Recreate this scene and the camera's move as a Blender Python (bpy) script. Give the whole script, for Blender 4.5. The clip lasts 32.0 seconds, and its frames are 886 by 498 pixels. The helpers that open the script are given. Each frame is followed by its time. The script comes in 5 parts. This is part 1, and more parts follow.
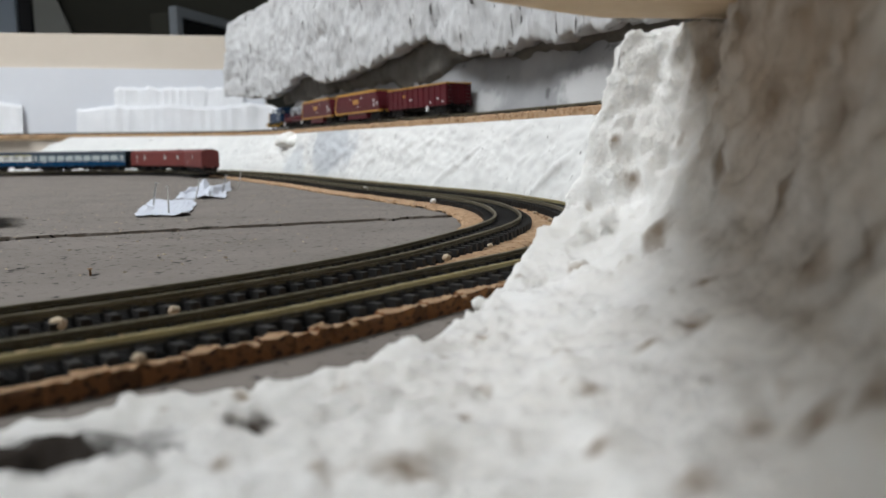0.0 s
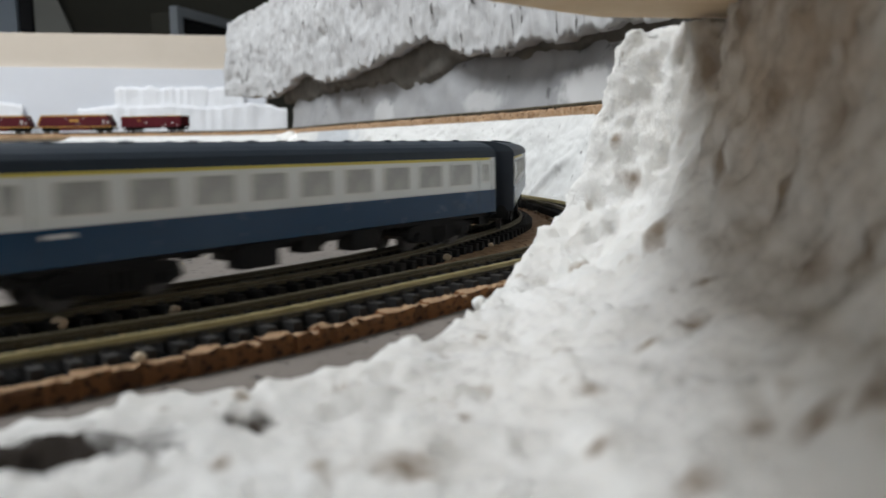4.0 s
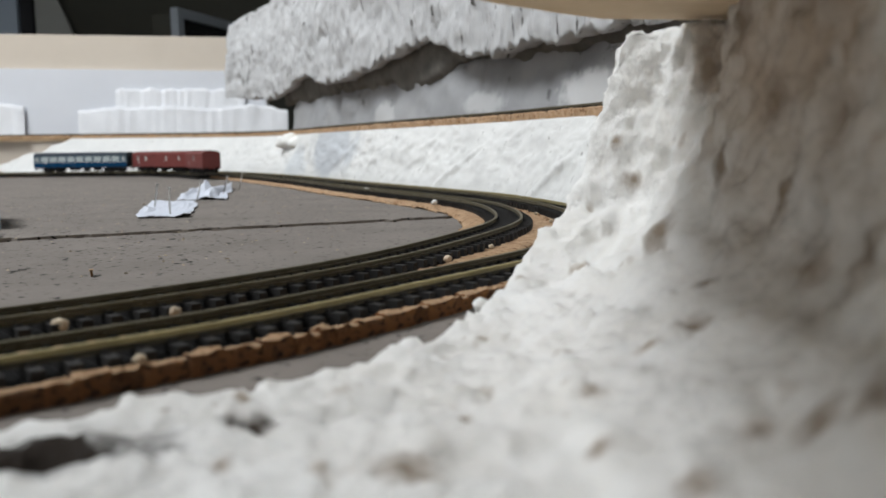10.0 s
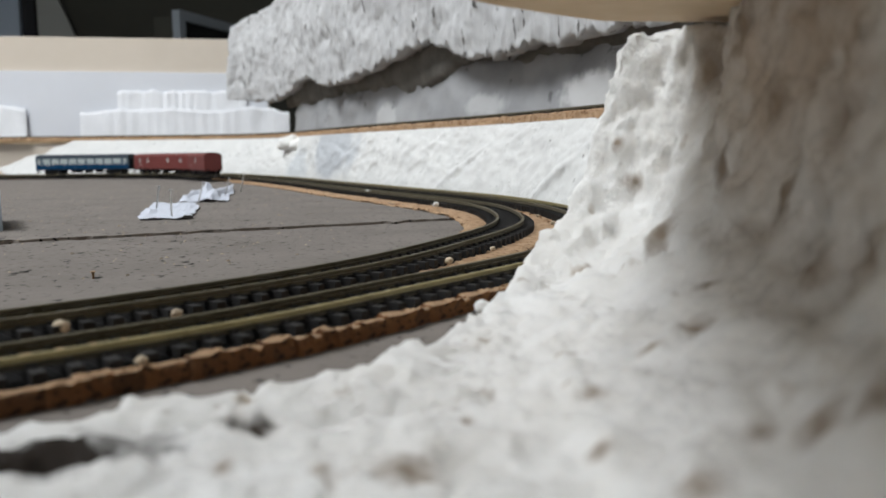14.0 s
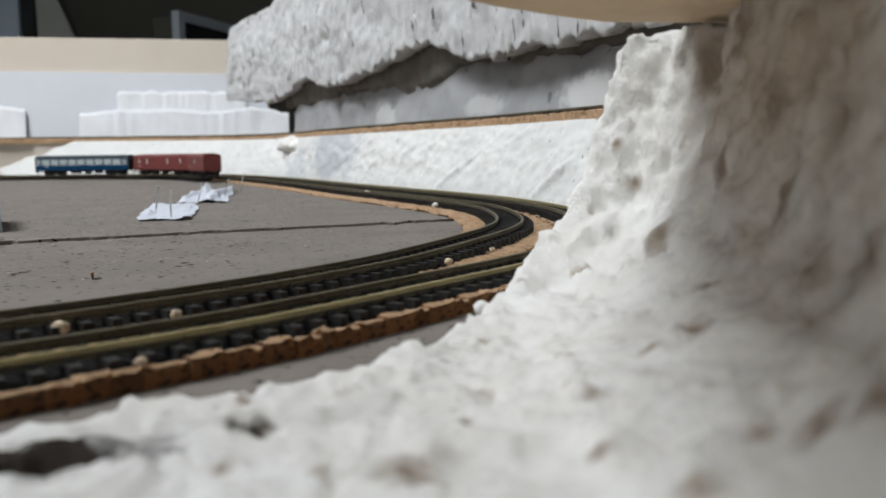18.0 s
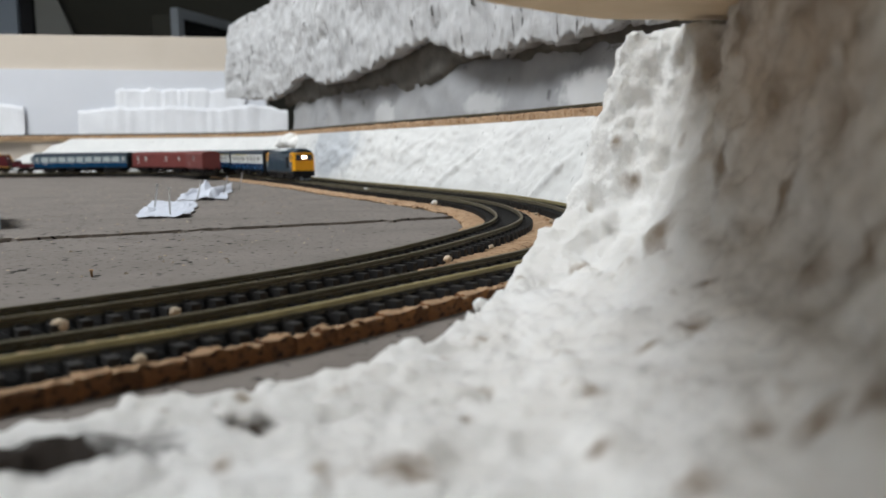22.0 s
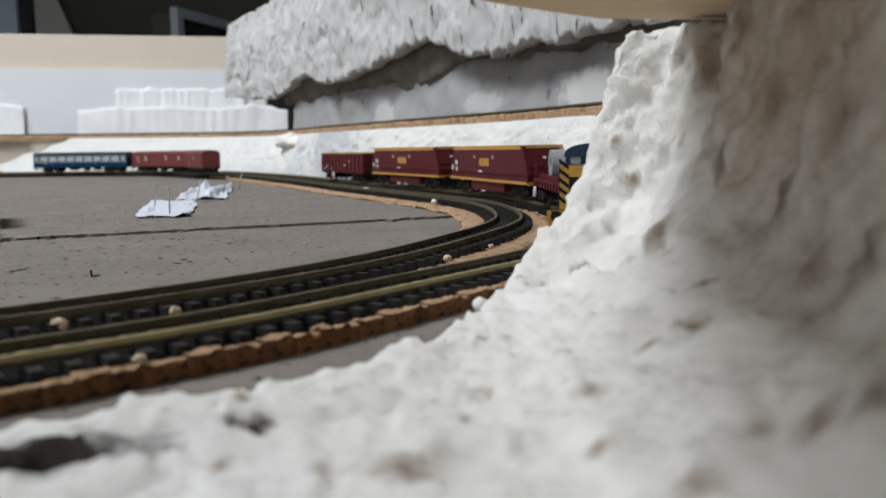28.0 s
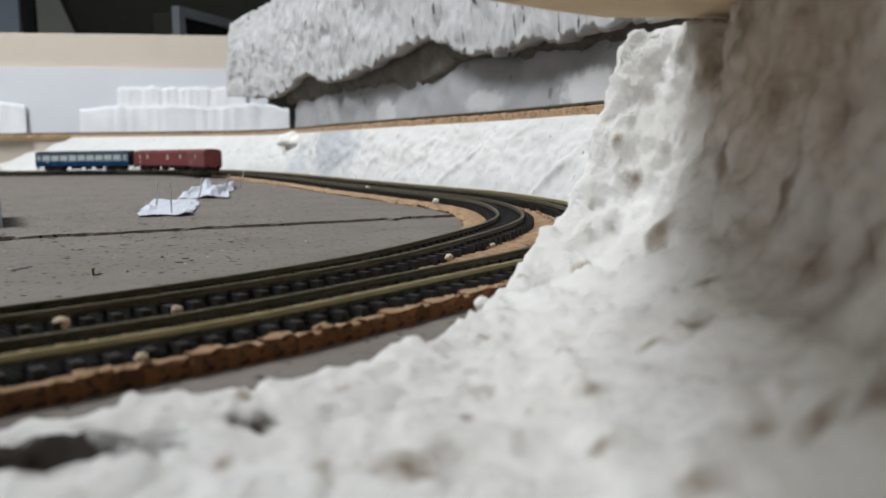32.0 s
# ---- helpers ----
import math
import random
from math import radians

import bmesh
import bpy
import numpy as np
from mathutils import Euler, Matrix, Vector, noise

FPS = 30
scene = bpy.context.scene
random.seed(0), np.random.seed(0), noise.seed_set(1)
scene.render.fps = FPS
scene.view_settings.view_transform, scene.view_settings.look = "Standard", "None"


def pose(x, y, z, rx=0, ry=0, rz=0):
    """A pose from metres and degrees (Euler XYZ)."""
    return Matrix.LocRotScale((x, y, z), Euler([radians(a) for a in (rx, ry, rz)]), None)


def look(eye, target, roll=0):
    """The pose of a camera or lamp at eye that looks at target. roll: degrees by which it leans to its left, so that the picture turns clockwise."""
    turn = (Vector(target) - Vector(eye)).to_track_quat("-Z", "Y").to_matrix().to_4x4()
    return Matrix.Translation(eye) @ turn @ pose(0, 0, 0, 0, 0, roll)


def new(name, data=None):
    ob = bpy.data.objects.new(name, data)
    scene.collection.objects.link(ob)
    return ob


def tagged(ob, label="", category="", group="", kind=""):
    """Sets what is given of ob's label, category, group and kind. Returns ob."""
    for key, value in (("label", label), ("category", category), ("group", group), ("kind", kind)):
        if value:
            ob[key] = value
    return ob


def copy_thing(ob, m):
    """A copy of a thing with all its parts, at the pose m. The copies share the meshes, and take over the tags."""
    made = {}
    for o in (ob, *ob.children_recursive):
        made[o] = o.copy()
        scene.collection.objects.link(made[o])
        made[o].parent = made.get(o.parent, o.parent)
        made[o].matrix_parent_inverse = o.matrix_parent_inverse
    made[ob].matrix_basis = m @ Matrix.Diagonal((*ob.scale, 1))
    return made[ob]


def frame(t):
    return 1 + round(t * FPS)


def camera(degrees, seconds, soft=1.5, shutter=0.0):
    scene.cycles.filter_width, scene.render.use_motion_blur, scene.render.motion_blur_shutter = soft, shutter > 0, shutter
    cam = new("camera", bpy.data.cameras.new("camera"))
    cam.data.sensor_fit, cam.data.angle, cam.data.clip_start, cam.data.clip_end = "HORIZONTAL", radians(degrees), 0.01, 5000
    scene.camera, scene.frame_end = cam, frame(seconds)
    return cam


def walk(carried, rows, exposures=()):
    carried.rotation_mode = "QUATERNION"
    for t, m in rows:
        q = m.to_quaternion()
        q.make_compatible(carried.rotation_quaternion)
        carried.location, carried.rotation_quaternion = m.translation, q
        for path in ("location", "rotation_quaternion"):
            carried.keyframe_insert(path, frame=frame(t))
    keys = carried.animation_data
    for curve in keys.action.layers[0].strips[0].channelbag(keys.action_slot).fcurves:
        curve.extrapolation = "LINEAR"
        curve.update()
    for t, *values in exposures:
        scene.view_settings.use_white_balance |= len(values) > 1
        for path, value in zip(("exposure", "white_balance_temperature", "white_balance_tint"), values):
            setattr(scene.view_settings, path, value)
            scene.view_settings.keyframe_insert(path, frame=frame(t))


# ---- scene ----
from collections import namedtuple

EYE = Vector((0, 0, .0294))
DRIFT = [(0, -1.5, -2), (1, -1, -3.5), (2, -2, -2.5), (3, -2, -3), (3.5, -1, -3), (5.5, 0, -1), (6, 1, -1), (7, 0, 0), (7.5, -.5, 2), (8, 0, 1.5), (9, 0, 0),
         (10, .5, 0), (11, 0, 0), (12, 0, 1.5), (12.5, 1.2, 3.2), (13, .3, 3.3), (14, 3, 3.6), (14.5, 3, 4.3), (16.5, 3.5, 4.3), (17, 4, 5), (17.5, 2.2, 5), (18, 2, 5),
         (18.5, 2, 3.3), (19, 2, 1.8), (20, 1, 1.8), (20.5, 0, 1.5), (21, 0, 0), (21.5, 0, -.5), (22, .5, .5), (23, 0, 0), (23.5, 0, -1), (24, .6, -2), (24.5, 2, -.8),
         (25, 1.6, -1), (25.5, 2, -.3), (27.5, 2, -.3), (28, 0, -.5), (28.5, 0, -1), (29, 1, -1.6), (29.5, 1.2, -2.2), (30, 2.8, -1), (30.5, 2, -1), (31, 2, -1.6),
         (31.5, 2.5, -2.5), (32, 3, -2.5)]
cam = camera(55.2, 32.0, soft=1.5, shutter=0.22)
cam.data.dof.use_dof = True
cam.data.dof.focus_distance = .25
cam.data.dof.aperture_fstop = 29.0


def aim(dx, dy):
    """A hand-held camera that sways by thousandths of a turn."""
    pitch, yaw = radians(6.75) - dy / 1500, -dx / 1500
    way = Vector((math.sin(yaw) * math.cos(pitch), math.cos(yaw) * math.cos(pitch), -math.sin(pitch)))
    return look(EYE, EYE + way, -.8)


walk(cam, [(t, aim(dx, dy)) for t, dx, dy in DRIFT], exposures=[(0, 0.0), (32, 0.0)])

# ---- light: one ceiling lamp, and fill from an added, unseen window behind the camera ----
world = bpy.data.worlds.new("world")
scene.world = world
world.use_nodes = True
sky = world.node_tree.nodes.new("ShaderNodeTexSky")
sky.sky_type, sky.sun_disc, sky.sun_elevation, sky.sun_rotation = "NISHITA", False, radians(35), radians(200)
back = world.node_tree.nodes["Background"]
back.inputs["Strength"].default_value = .1
world.node_tree.links.new(sky.outputs["Color"], back.inputs["Color"])


def lamp(name, energy, colour, sx, sy, m):
    data = bpy.data.lights.new(name, "AREA")
    data.shape, data.size, data.size_y, data.energy, data.color = "RECTANGLE", sx, sy, energy, colour
    ob = new(name, data)
    ob.matrix_world = m
    return ob


lamp("ceiling_lamp", 52, (.925, .968, 1), 1.2, .9, look((-.85, .36, 1.42), (-.30, .36, 0)))
lamp("window_fill", 10, (.90, .95, 1), 1.7, 1.0, look((-1.25, -2.12, .40), (-1.25, 0, .40)))


# ---- materials ----
def mat(name, base, rough=.6, metal=0.0, second=None, scale=200.0, amount=.5, bump=0.0, bump_scale=None, spots=None, spot_scale=300.0, spot_at=.62, emit=None, coat=0.0, jitter=0.0, stretch=None, deep=.001, spot_detail=4.0, spec=.35, spot_soft=.06, patches=()):
    """A surface with a base colour, broad and fine variation, stains and relief; scales are per metre."""
    m = bpy.data.materials.new(name)
    m.use_nodes = True
    nt = m.node_tree
    n, link = nt.nodes, nt.links.new
    b = n["Principled BSDF"]
    b.inputs["Roughness"].default_value, b.inputs["Metallic"].default_value = rough, metal
    b.inputs["Coat Weight"].default_value, b.inputs["Specular IOR Level"].default_value = coat, spec
    where = n.new("ShaderNodeTexCoord").outputs["Object"]
    if stretch:
        mp = n.new("ShaderNodeMapping")
        mp.inputs["Scale"].default_value = stretch
        link(where, mp.inputs["Vector"])
        where = mp.outputs["Vector"]

    def cloud(sc, detail=6.0, rough_=.6):
        t = n.new("ShaderNodeTexNoise")
        t.inputs["Scale"].default_value, t.inputs["Detail"].default_value, t.inputs["Roughness"].default_value = sc, detail, rough_
        link(where, t.inputs["Vector"])
        return t.outputs["Fac"]

    def ramp(fac, a, z):
        r = n.new("ShaderNodeMapRange")
        r.inputs["From Min"].default_value, r.inputs["From Max"].default_value = a, z
        link(fac, r.inputs["Value"])
        return r.outputs["Result"]

    def mix(fac, a, z, kind="MIX"):
        x = n.new("ShaderNodeMix")
        x.data_type, x.blend_type = "RGBA", kind
        for sock, v in ((x.inputs["Factor"], fac), (x.inputs[6], a), (x.inputs[7], z)):
            if isinstance(v, (int, float)):
                sock.default_value = v
            elif isinstance(v, tuple):
                sock.default_value = (*v, 1)
            else:
                link(v, sock)
        return x.outputs[2]

    second = second or tuple(c * .75 for c in base)
    col = mix(ramp(cloud(scale), .35, .7), base, mix(amount, base, second))
    col = mix(ramp(cloud(scale * 9, 3), .3, .75), col, mix(.35 * amount, col, second))
    if spots:
        col = mix(ramp(cloud(spot_scale, spot_detail, .6), spot_at, spot_at + spot_soft), col, spots)
    for px, py, pz, sx, sy, sz, tint, power, *soft in patches:
        # a tint of its own shape round one place: stain, wash, painted shade
        mv = n.new("ShaderNodeMapping")
        mv.vector_type = "TEXTURE"
        mv.inputs["Location"].default_value, mv.inputs["Scale"].default_value = (px, py, pz), (sx, sy, sz)
        link(n.new("ShaderNodeTexCoord").outputs["Object"], mv.inputs["Vector"])
        far_ = n.new("ShaderNodeVectorMath")
        far_.operation = "LENGTH"
        link(mv.outputs["Vector"], far_.inputs[0])
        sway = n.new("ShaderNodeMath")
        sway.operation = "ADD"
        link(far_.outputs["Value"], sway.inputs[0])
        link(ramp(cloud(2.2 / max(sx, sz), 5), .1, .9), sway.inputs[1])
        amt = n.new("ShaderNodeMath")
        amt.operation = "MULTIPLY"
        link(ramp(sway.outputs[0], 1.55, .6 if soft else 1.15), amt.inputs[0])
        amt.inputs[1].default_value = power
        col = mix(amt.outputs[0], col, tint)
    if jitter:
        info = n.new("ShaderNodeObjectInfo")
        val = n.new("ShaderNodeHueSaturation")
        link(ramp(info.outputs["Random"], -1 / jitter * .5 + .5, 1 / jitter * .5 + .5), val.inputs["Value"])
        r = val.inputs["Value"].links[0].from_node
        r.inputs["From Min"].default_value, r.inputs["From Max"].default_value, r.inputs["To Min"].default_value, r.inputs["To Max"].default_value = 0, 1, 1 - jitter, 1 + jitter
        link(col, val.inputs["Color"])
        col = val.outputs["Color"]
    link(col, b.inputs["Base Color"])
    rr = n.new("ShaderNodeMapRange")
    rr.inputs["To Min"].default_value, rr.inputs["To Max"].default_value = max(0, rough - .12), min(1, rough + .12)
    link(cloud(scale * 3, 3), rr.inputs["Value"])
    link(rr.outputs["Result"], b.inputs["Roughness"])
    if bump:
        bp = n.new("ShaderNodeBump")
        bp.inputs["Strength"].default_value, bp.inputs["Distance"].default_value = bump, deep
        link(cloud(bump_scale or scale * 4, 8, .7), bp.inputs["Height"])
        link(bp.outputs["Normal"], b.inputs["Normal"])
    if emit:
        b.inputs["Emission Color"].default_value, b.inputs["Emission Strength"].default_value = (*emit[:3], 1), emit[3]
    return m


STAIN = (.27, .205, .145)
BLOTCHES = [(0.0324, 0.1268, 0.0166, 0.0018, 0.0037), (0.0399, 0.1219, 0.0267, 0.0014, 0.0038), (0.0392, 0.0984, 0.0235, 0.0023, 0.0032), (0.036, 0.0708, 0.0201, 0.0019, 0.0029), (0.0144, 0.0799, 0.006, 0.0009, 0.002),
            (0.0229, 0.0597, 0.0088, 0.0009, 0.002), (0.026, 0.0571, 0.01, 0.0013, 0.0026), (0.0165, 0.0528, 0.0075, 0.0013, 0.0012), (0.0121, 0.0646, 0.0059, 0.0008, 0.0013), (0.0273, 0.0905, 0.0097, 0.0017, 0.0027),
            (0.0473, 0.152, 0.0429, 0.003, 0.0075), (0.0442, 0.1277, 0.0472, 0.0036, 0.0036), (0.0423, 0.0891, 0.0325, 0.002, 0.0033), (0.0018, 0.0806, 0.0029, 0.0007, 0.0012), (-0.0032, 0.0656, 0.0039, 0.0019, 0.0012),
            (-0.0191, 0.0691, 0.0032, 0.0007, 0.0012), (0.0347, 0.0798, 0.0179, 0.0015, 0.0023), (0.0357, 0.1589, 0.023, 0.0017, 0.0015), (0.0283, 0.054, 0.0129, 0.0013, 0.0025), (0.0331, 0.1619, 0.0304, 0.0009, 0.0015),
            (0.0428, 0.1095, 0.0348, 0.0017, 0.0031), (0.0313, 0.0999, 0.0131, 0.001, 0.0021)]
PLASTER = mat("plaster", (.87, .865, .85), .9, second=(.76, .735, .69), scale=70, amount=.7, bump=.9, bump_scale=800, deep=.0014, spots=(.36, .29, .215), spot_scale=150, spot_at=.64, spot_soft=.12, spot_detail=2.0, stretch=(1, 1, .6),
              # brown stain up high; the lower tint also paints shade into the wall
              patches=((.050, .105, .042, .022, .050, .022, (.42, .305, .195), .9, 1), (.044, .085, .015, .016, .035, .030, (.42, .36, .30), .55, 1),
                       # the two holes in the bank are tinted nearly black
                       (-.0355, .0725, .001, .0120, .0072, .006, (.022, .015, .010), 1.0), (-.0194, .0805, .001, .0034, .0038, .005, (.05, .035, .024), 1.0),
                       *((x, y, z, r * 1.8, r * 1.8, h * 1.5, STAIN, .9, 1) for x, y, z, r, h in BLOTCHES)))
PLASTER_SMOOTH = mat("trowelled_plaster", (.72, .715, .70), .9, second=(.60, .60, .59), scale=45, amount=.7, bump=.8, bump_scale=420, deep=.0018, spots=(.24, .23, .22), spot_scale=210, spot_at=.655, stretch=(1, 1, .45),
                     patches=((-.10, .80, .03, .055, .085, .03, (.43, .455, .49), .8), (-.15, .90, .015, .03, .05, .02, (.5, .53, .56), .6)))
PLASTER_GREY = mat("grey_plaster", (.60, .60, .605), .9, second=(.46, .46, .465), scale=45, amount=.8, bump=.9, bump_scale=300, deep=.0030, spots=(.13, .125, .12), spot_scale=150, spot_at=.635, spot_soft=.06, spot_detail=2.0, stretch=(1, 1, .24))
# brown plaster, darkened to paint the shadow under the lip
HOLLOW_SHADE = mat("shaded_hollow_plaster", (.235, .225, .205), .95, second=(.12, .112, .10), scale=60, amount=.9, bump=1.0, bump_scale=400, deep=.003)
# grey render, its base darkened in place of shade from the overhang
CAVE = mat("shaded_render", (.25, .253, .262), .9, second=(.36, .362, .368), scale=14, amount=.9, bump=.5, bump_scale=300, spots=(.15, .15, .155), spot_scale=60, spot_at=.66,
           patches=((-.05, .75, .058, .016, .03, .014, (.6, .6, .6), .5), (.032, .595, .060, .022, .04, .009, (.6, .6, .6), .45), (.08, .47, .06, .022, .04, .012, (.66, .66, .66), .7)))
BOARD = mat("softboard", (.198, .174, .155), .9, second=(.145, .126, .111), scale=30, amount=.9, bump=.6, bump_scale=900, spots=(.010, .009, .008), spot_scale=480, spot_at=.63, spot_detail=1.5, stretch=(.8, 1, 1))
CORK = mat("cork", (.50, .345, .215), .9, second=(.30, .165, .08), scale=260, amount=.9, bump=.8, bump_scale=1500, spots=(.14, .07, .03), spot_scale=520, spot_at=.575)
CORK_CHUNK = mat("cork_chunk", (.27, .115, .038), .9, second=(.10, .036, .013), scale=200, amount=1.0, bump=1.0, bump_scale=1500, deep=.002, spots=(.055, .024, .010), spot_scale=800, spot_at=.54, jitter=.35)
CORK_DARK = mat("dark_cork_edge", (.30, .16, .07), .9, second=(.14, .065, .026), scale=220, amount=1.0, bump=1.0, bump_scale=1400, deep=.002, spots=(.06, .03, .015), spot_scale=600, spot_at=.57)
GAP_SHADE = mat("sleeper_gap_shade", (.004, .004, .004), .9, second=(.007, .006, .006), scale=300, spec=.08)
SLEEPER = mat("sleeper_plastic", (.013, .0125, .0125), .6, second=(.022, .020, .019), scale=300, amount=.6, bump=.3, bump_scale=2500, jitter=.35, spec=.22)
RAIL_SIDE = mat("rail_weathered", (.120, .102, .068), .6, .25, second=(.07, .058, .03), scale=160, amount=.8, bump=.15)
# paler olive copy of the rail side, one rail's highlight painted in
RAIL_OLIVE_SHEEN = mat("rail_olive_sheen", (.31, .26, .125), .55, .2, second=(.20, .165, .08), scale=160, amount=.8, bump=.15)
# lower part of the rail, darker than its side
RAIL_FOOT = mat("rail_foot_dark", (.07, .06, .04), .8, .1, second=(.04, .035, .026), scale=200, amount=.7)
RAIL_TOP = mat("rail_polished", (.52, .49, .36), .3, 1.0, second=(.20, .18, .11), scale=220, amount=.8)
STONE = mat("crumb", (.56, .48, .37), .9, second=(.34, .25, .16), scale=300, amount=.9, bump=.5, jitter=.3)
WHITEBOARD = mat("white_card", (.70, .72, .77), .55, second=(.64, .66, .71), scale=9, amount=.6, bump=.08, bump_scale=80)
WHITECLOTH = mat("plaster_cloth", (.82, .83, .86), .85, second=(.70, .71, .74), scale=40, amount=.5, bump=.6, bump_scale=300)
MDF = mat("bare_board", (.64, .57, .49), .75, second=(.58, .51, .43), scale=12, amount=.6, bump=.05)
PLY = mat("plywood", (.70, .555, .38), .75, second=(.52, .37, .22), scale=26, amount=.9, bump=.2, bump_scale=300, spots=(.12, .07, .035), spot_scale=22, spot_at=.64)
PAPER = mat("paper", (.55, .575, .64), .8, second=(.46, .48, .54), scale=90, amount=.5, bump=.3, bump_scale=200)
STEEL = mat("steel", (.5, .5, .5), .35, 1.0, scale=400)
# near-black olive paints the unlit far end of the room
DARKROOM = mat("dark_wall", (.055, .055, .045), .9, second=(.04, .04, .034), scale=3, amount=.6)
# paint of the unseen walls and ceiling, made pale to bounce fill light
ROOM = mat("room_paint", (.74, .73, .71), .9, second=(.68, .67, .65), scale=2, amount=.5)
FLOORM = mat("room_carpet", (.12, .11, .10), .95, second=(.08, .075, .07), scale=30, amount=.6)
GREYFRAME = mat("grey_frame", (.34, .38, .42), .5, second=(.28, .31, .35), scale=5)
BLUEFRAME = mat("blue_grey_frame", (.42, .50, .60), .5, second=(.36, .43, .52), scale=5)
PALEPANEL = mat("pale_panel", (.33, .34, .32), .7, second=(.27, .28, .27), scale=3)
GLASS_DARK = mat("dark_glazing", (.015, .017, .02), .12, second=(.03, .03, .035), scale=6)
BLUE = mat("rail_blue", (.004, .038, .095), .25, second=(.003, .029, .073), scale=60, amount=.5, spec=.22)
PARKED_GREY = mat("dull_blue_grey", (.085, .125, .15), .5, second=(.07, .10, .12), scale=60)
PARKED_GLASS = mat("pale_coach_glass", (.40, .45, .45), .3, second=(.30, .34, .35), scale=200)
PIT = mat("board_pit", (.014, .012, .010), .95)
LOCO_BLUE = mat("weathered_blue", (.009, .030, .050), .35, second=(.006, .022, .037), scale=60, amount=.5, spec=.2)
SHUNT_YELLOW = mat("grimy_yellow", (.50, .265, .012), .45, second=(.30, .15, .01), scale=300, amount=.9)
SHUNT_BLUE = mat("deep_blue", (.006, .027, .066), .4, second=(.004, .019, .048), scale=60, amount=.5, spec=.18)
ROOF_BLUE = mat("roof_blue", (.007, .024, .038), .45, second=(.005, .017, .027), scale=90)
CAB_GLASS = mat("cab_side_glass", (.30, .25, .13), .15, second=(.2, .16, .08), scale=300, amount=.9)
BODY_GLASS = mat("body_side_glass", (.22, .25, .26), .2)
DOOR_TAN = mat("dim_tan_door", (.05, .044, .034), .6)
NAVY = mat("dark_navy", (.006, .011, .02), .55, second=(.008, .013, .022), scale=90)
GREY = mat("pearl_grey", (.64, .66, .65), .5, second=(.57, .59, .58), scale=60, amount=.4)
YELLOW = mat("warning_yellow", (.70, .315, .004), .4, second=(.66, .27, .002), scale=80, amount=.4)
LEMON = mat("first_class_stripe", (.58, .48, .10), .45)
ROOFGREY = mat("roof_grey", (.018, .028, .042), .6, second=(.013, .02, .03), scale=70, bump=.1)
ROOFPALE = mat("roof_pale", (.55, .57, .58), .55, second=(.42, .44, .45), scale=80)
BLACK = mat("underframe_black", (.007, .007, .008), .65, second=(.014, .013, .012), scale=150, amount=.7, bump=.2, spec=.15)
WHEEL = mat("wheel_metal", (.13, .125, .12), .4, .7, second=(.06, .055, .05), scale=200)
# tinted panes with reflections painted on as pale upright streaks
WINDOW = mat("tinted_glass_reflections", (.20, .205, .20), .12, second=(.50, .50, .48), scale=230, amount=1.0, stretch=(1, 1, .35))
WINFRAME = mat("window_frame_silver", (.66, .66, .64), .4, .3)
MAROON = mat("maroon_paint", (.085, .012, .017), .5, second=(.060, .008, .012), scale=70, amount=.6, spec=.15)
MAROON_DULL = mat("faded_maroon", (.155, .036, .032), .55, second=(.11, .027, .025), scale=90, amount=.6)
OCHRE = mat("ochre_paint", (.45, .24, .05), .5, second=(.34, .175, .035), scale=90, amount=.5)
WHITE = mat("white_print", (.60, .61, .62), .5)
SILVER = mat("silver_coil", (.33, .34, .36), .55, .35, second=(.27, .28, .30), scale=160)
LIT = mat("lit_headcode", (.9, .85, .7), .4, emit=(1, .86, .62, 9))
# ---- mesh helpers: millimetres in, metres out ----
def mesh_of(name, verts, faces, material, smooth=False):
    me = bpy.data.meshes.new(name)
    me.from_pydata(verts, [], faces)
    me.materials.append(material)
    if smooth:
        me.polygons.foreach_set("use_smooth", [True] * len(me.polygons))
    me.update()
    return me


def finish(bm, name, material, bevel=0.0, smooth=False):
    """A bmesh in millimetres becomes mesh data in metres."""
    if bevel:
        sharp = [e for e in bm.edges if len(e.link_faces) == 2 and e.calc_face_angle(0) > .6]
        bmesh.ops.bevel(bm, geom=sharp, offset=bevel, segments=2, profile=.6, affect="EDGES", clamp_overlap=True)
    bmesh.ops.recalc_face_normals(bm, faces=bm.faces)
    bmesh.ops.scale(bm, vec=(.001,) * 3, verts=bm.verts)
    me = bpy.data.meshes.new(name)
    bm.to_mesh(me)
    bm.free()
    for m in (material if isinstance(material, (list, tuple)) else [material]):
        me.materials.append(m)
    if smooth:
        me.polygons.foreach_set("use_smooth", [True] * len(me.polygons))
    return me


def part(name, data, parent, at=None, label=""):
    ob = new(name, data)
    ob.parent = parent
    if at is not None:
        ob.matrix_basis = at
    if label:
        ob["label"] = label
    return ob


def mm(x, y, z, rx=0, ry=0, rz=0):
    return pose(x * .001, y * .001, z * .001, rx, ry, rz)


def box(bm, x0, x1, y0, y1, z0, z1):
    v = [bm.verts.new((x, y, z)) for z in (z0, z1) for x, y in ((x0, y0), (x1, y0), (x1, y1), (x0, y1))]
    for f in ((0, 3, 2, 1), (4, 5, 6, 7), (0, 1, 5, 4), (1, 2, 6, 5), (2, 3, 7, 6), (3, 0, 4, 7)):
        bm.faces.new([v[i] for i in f])
    return v


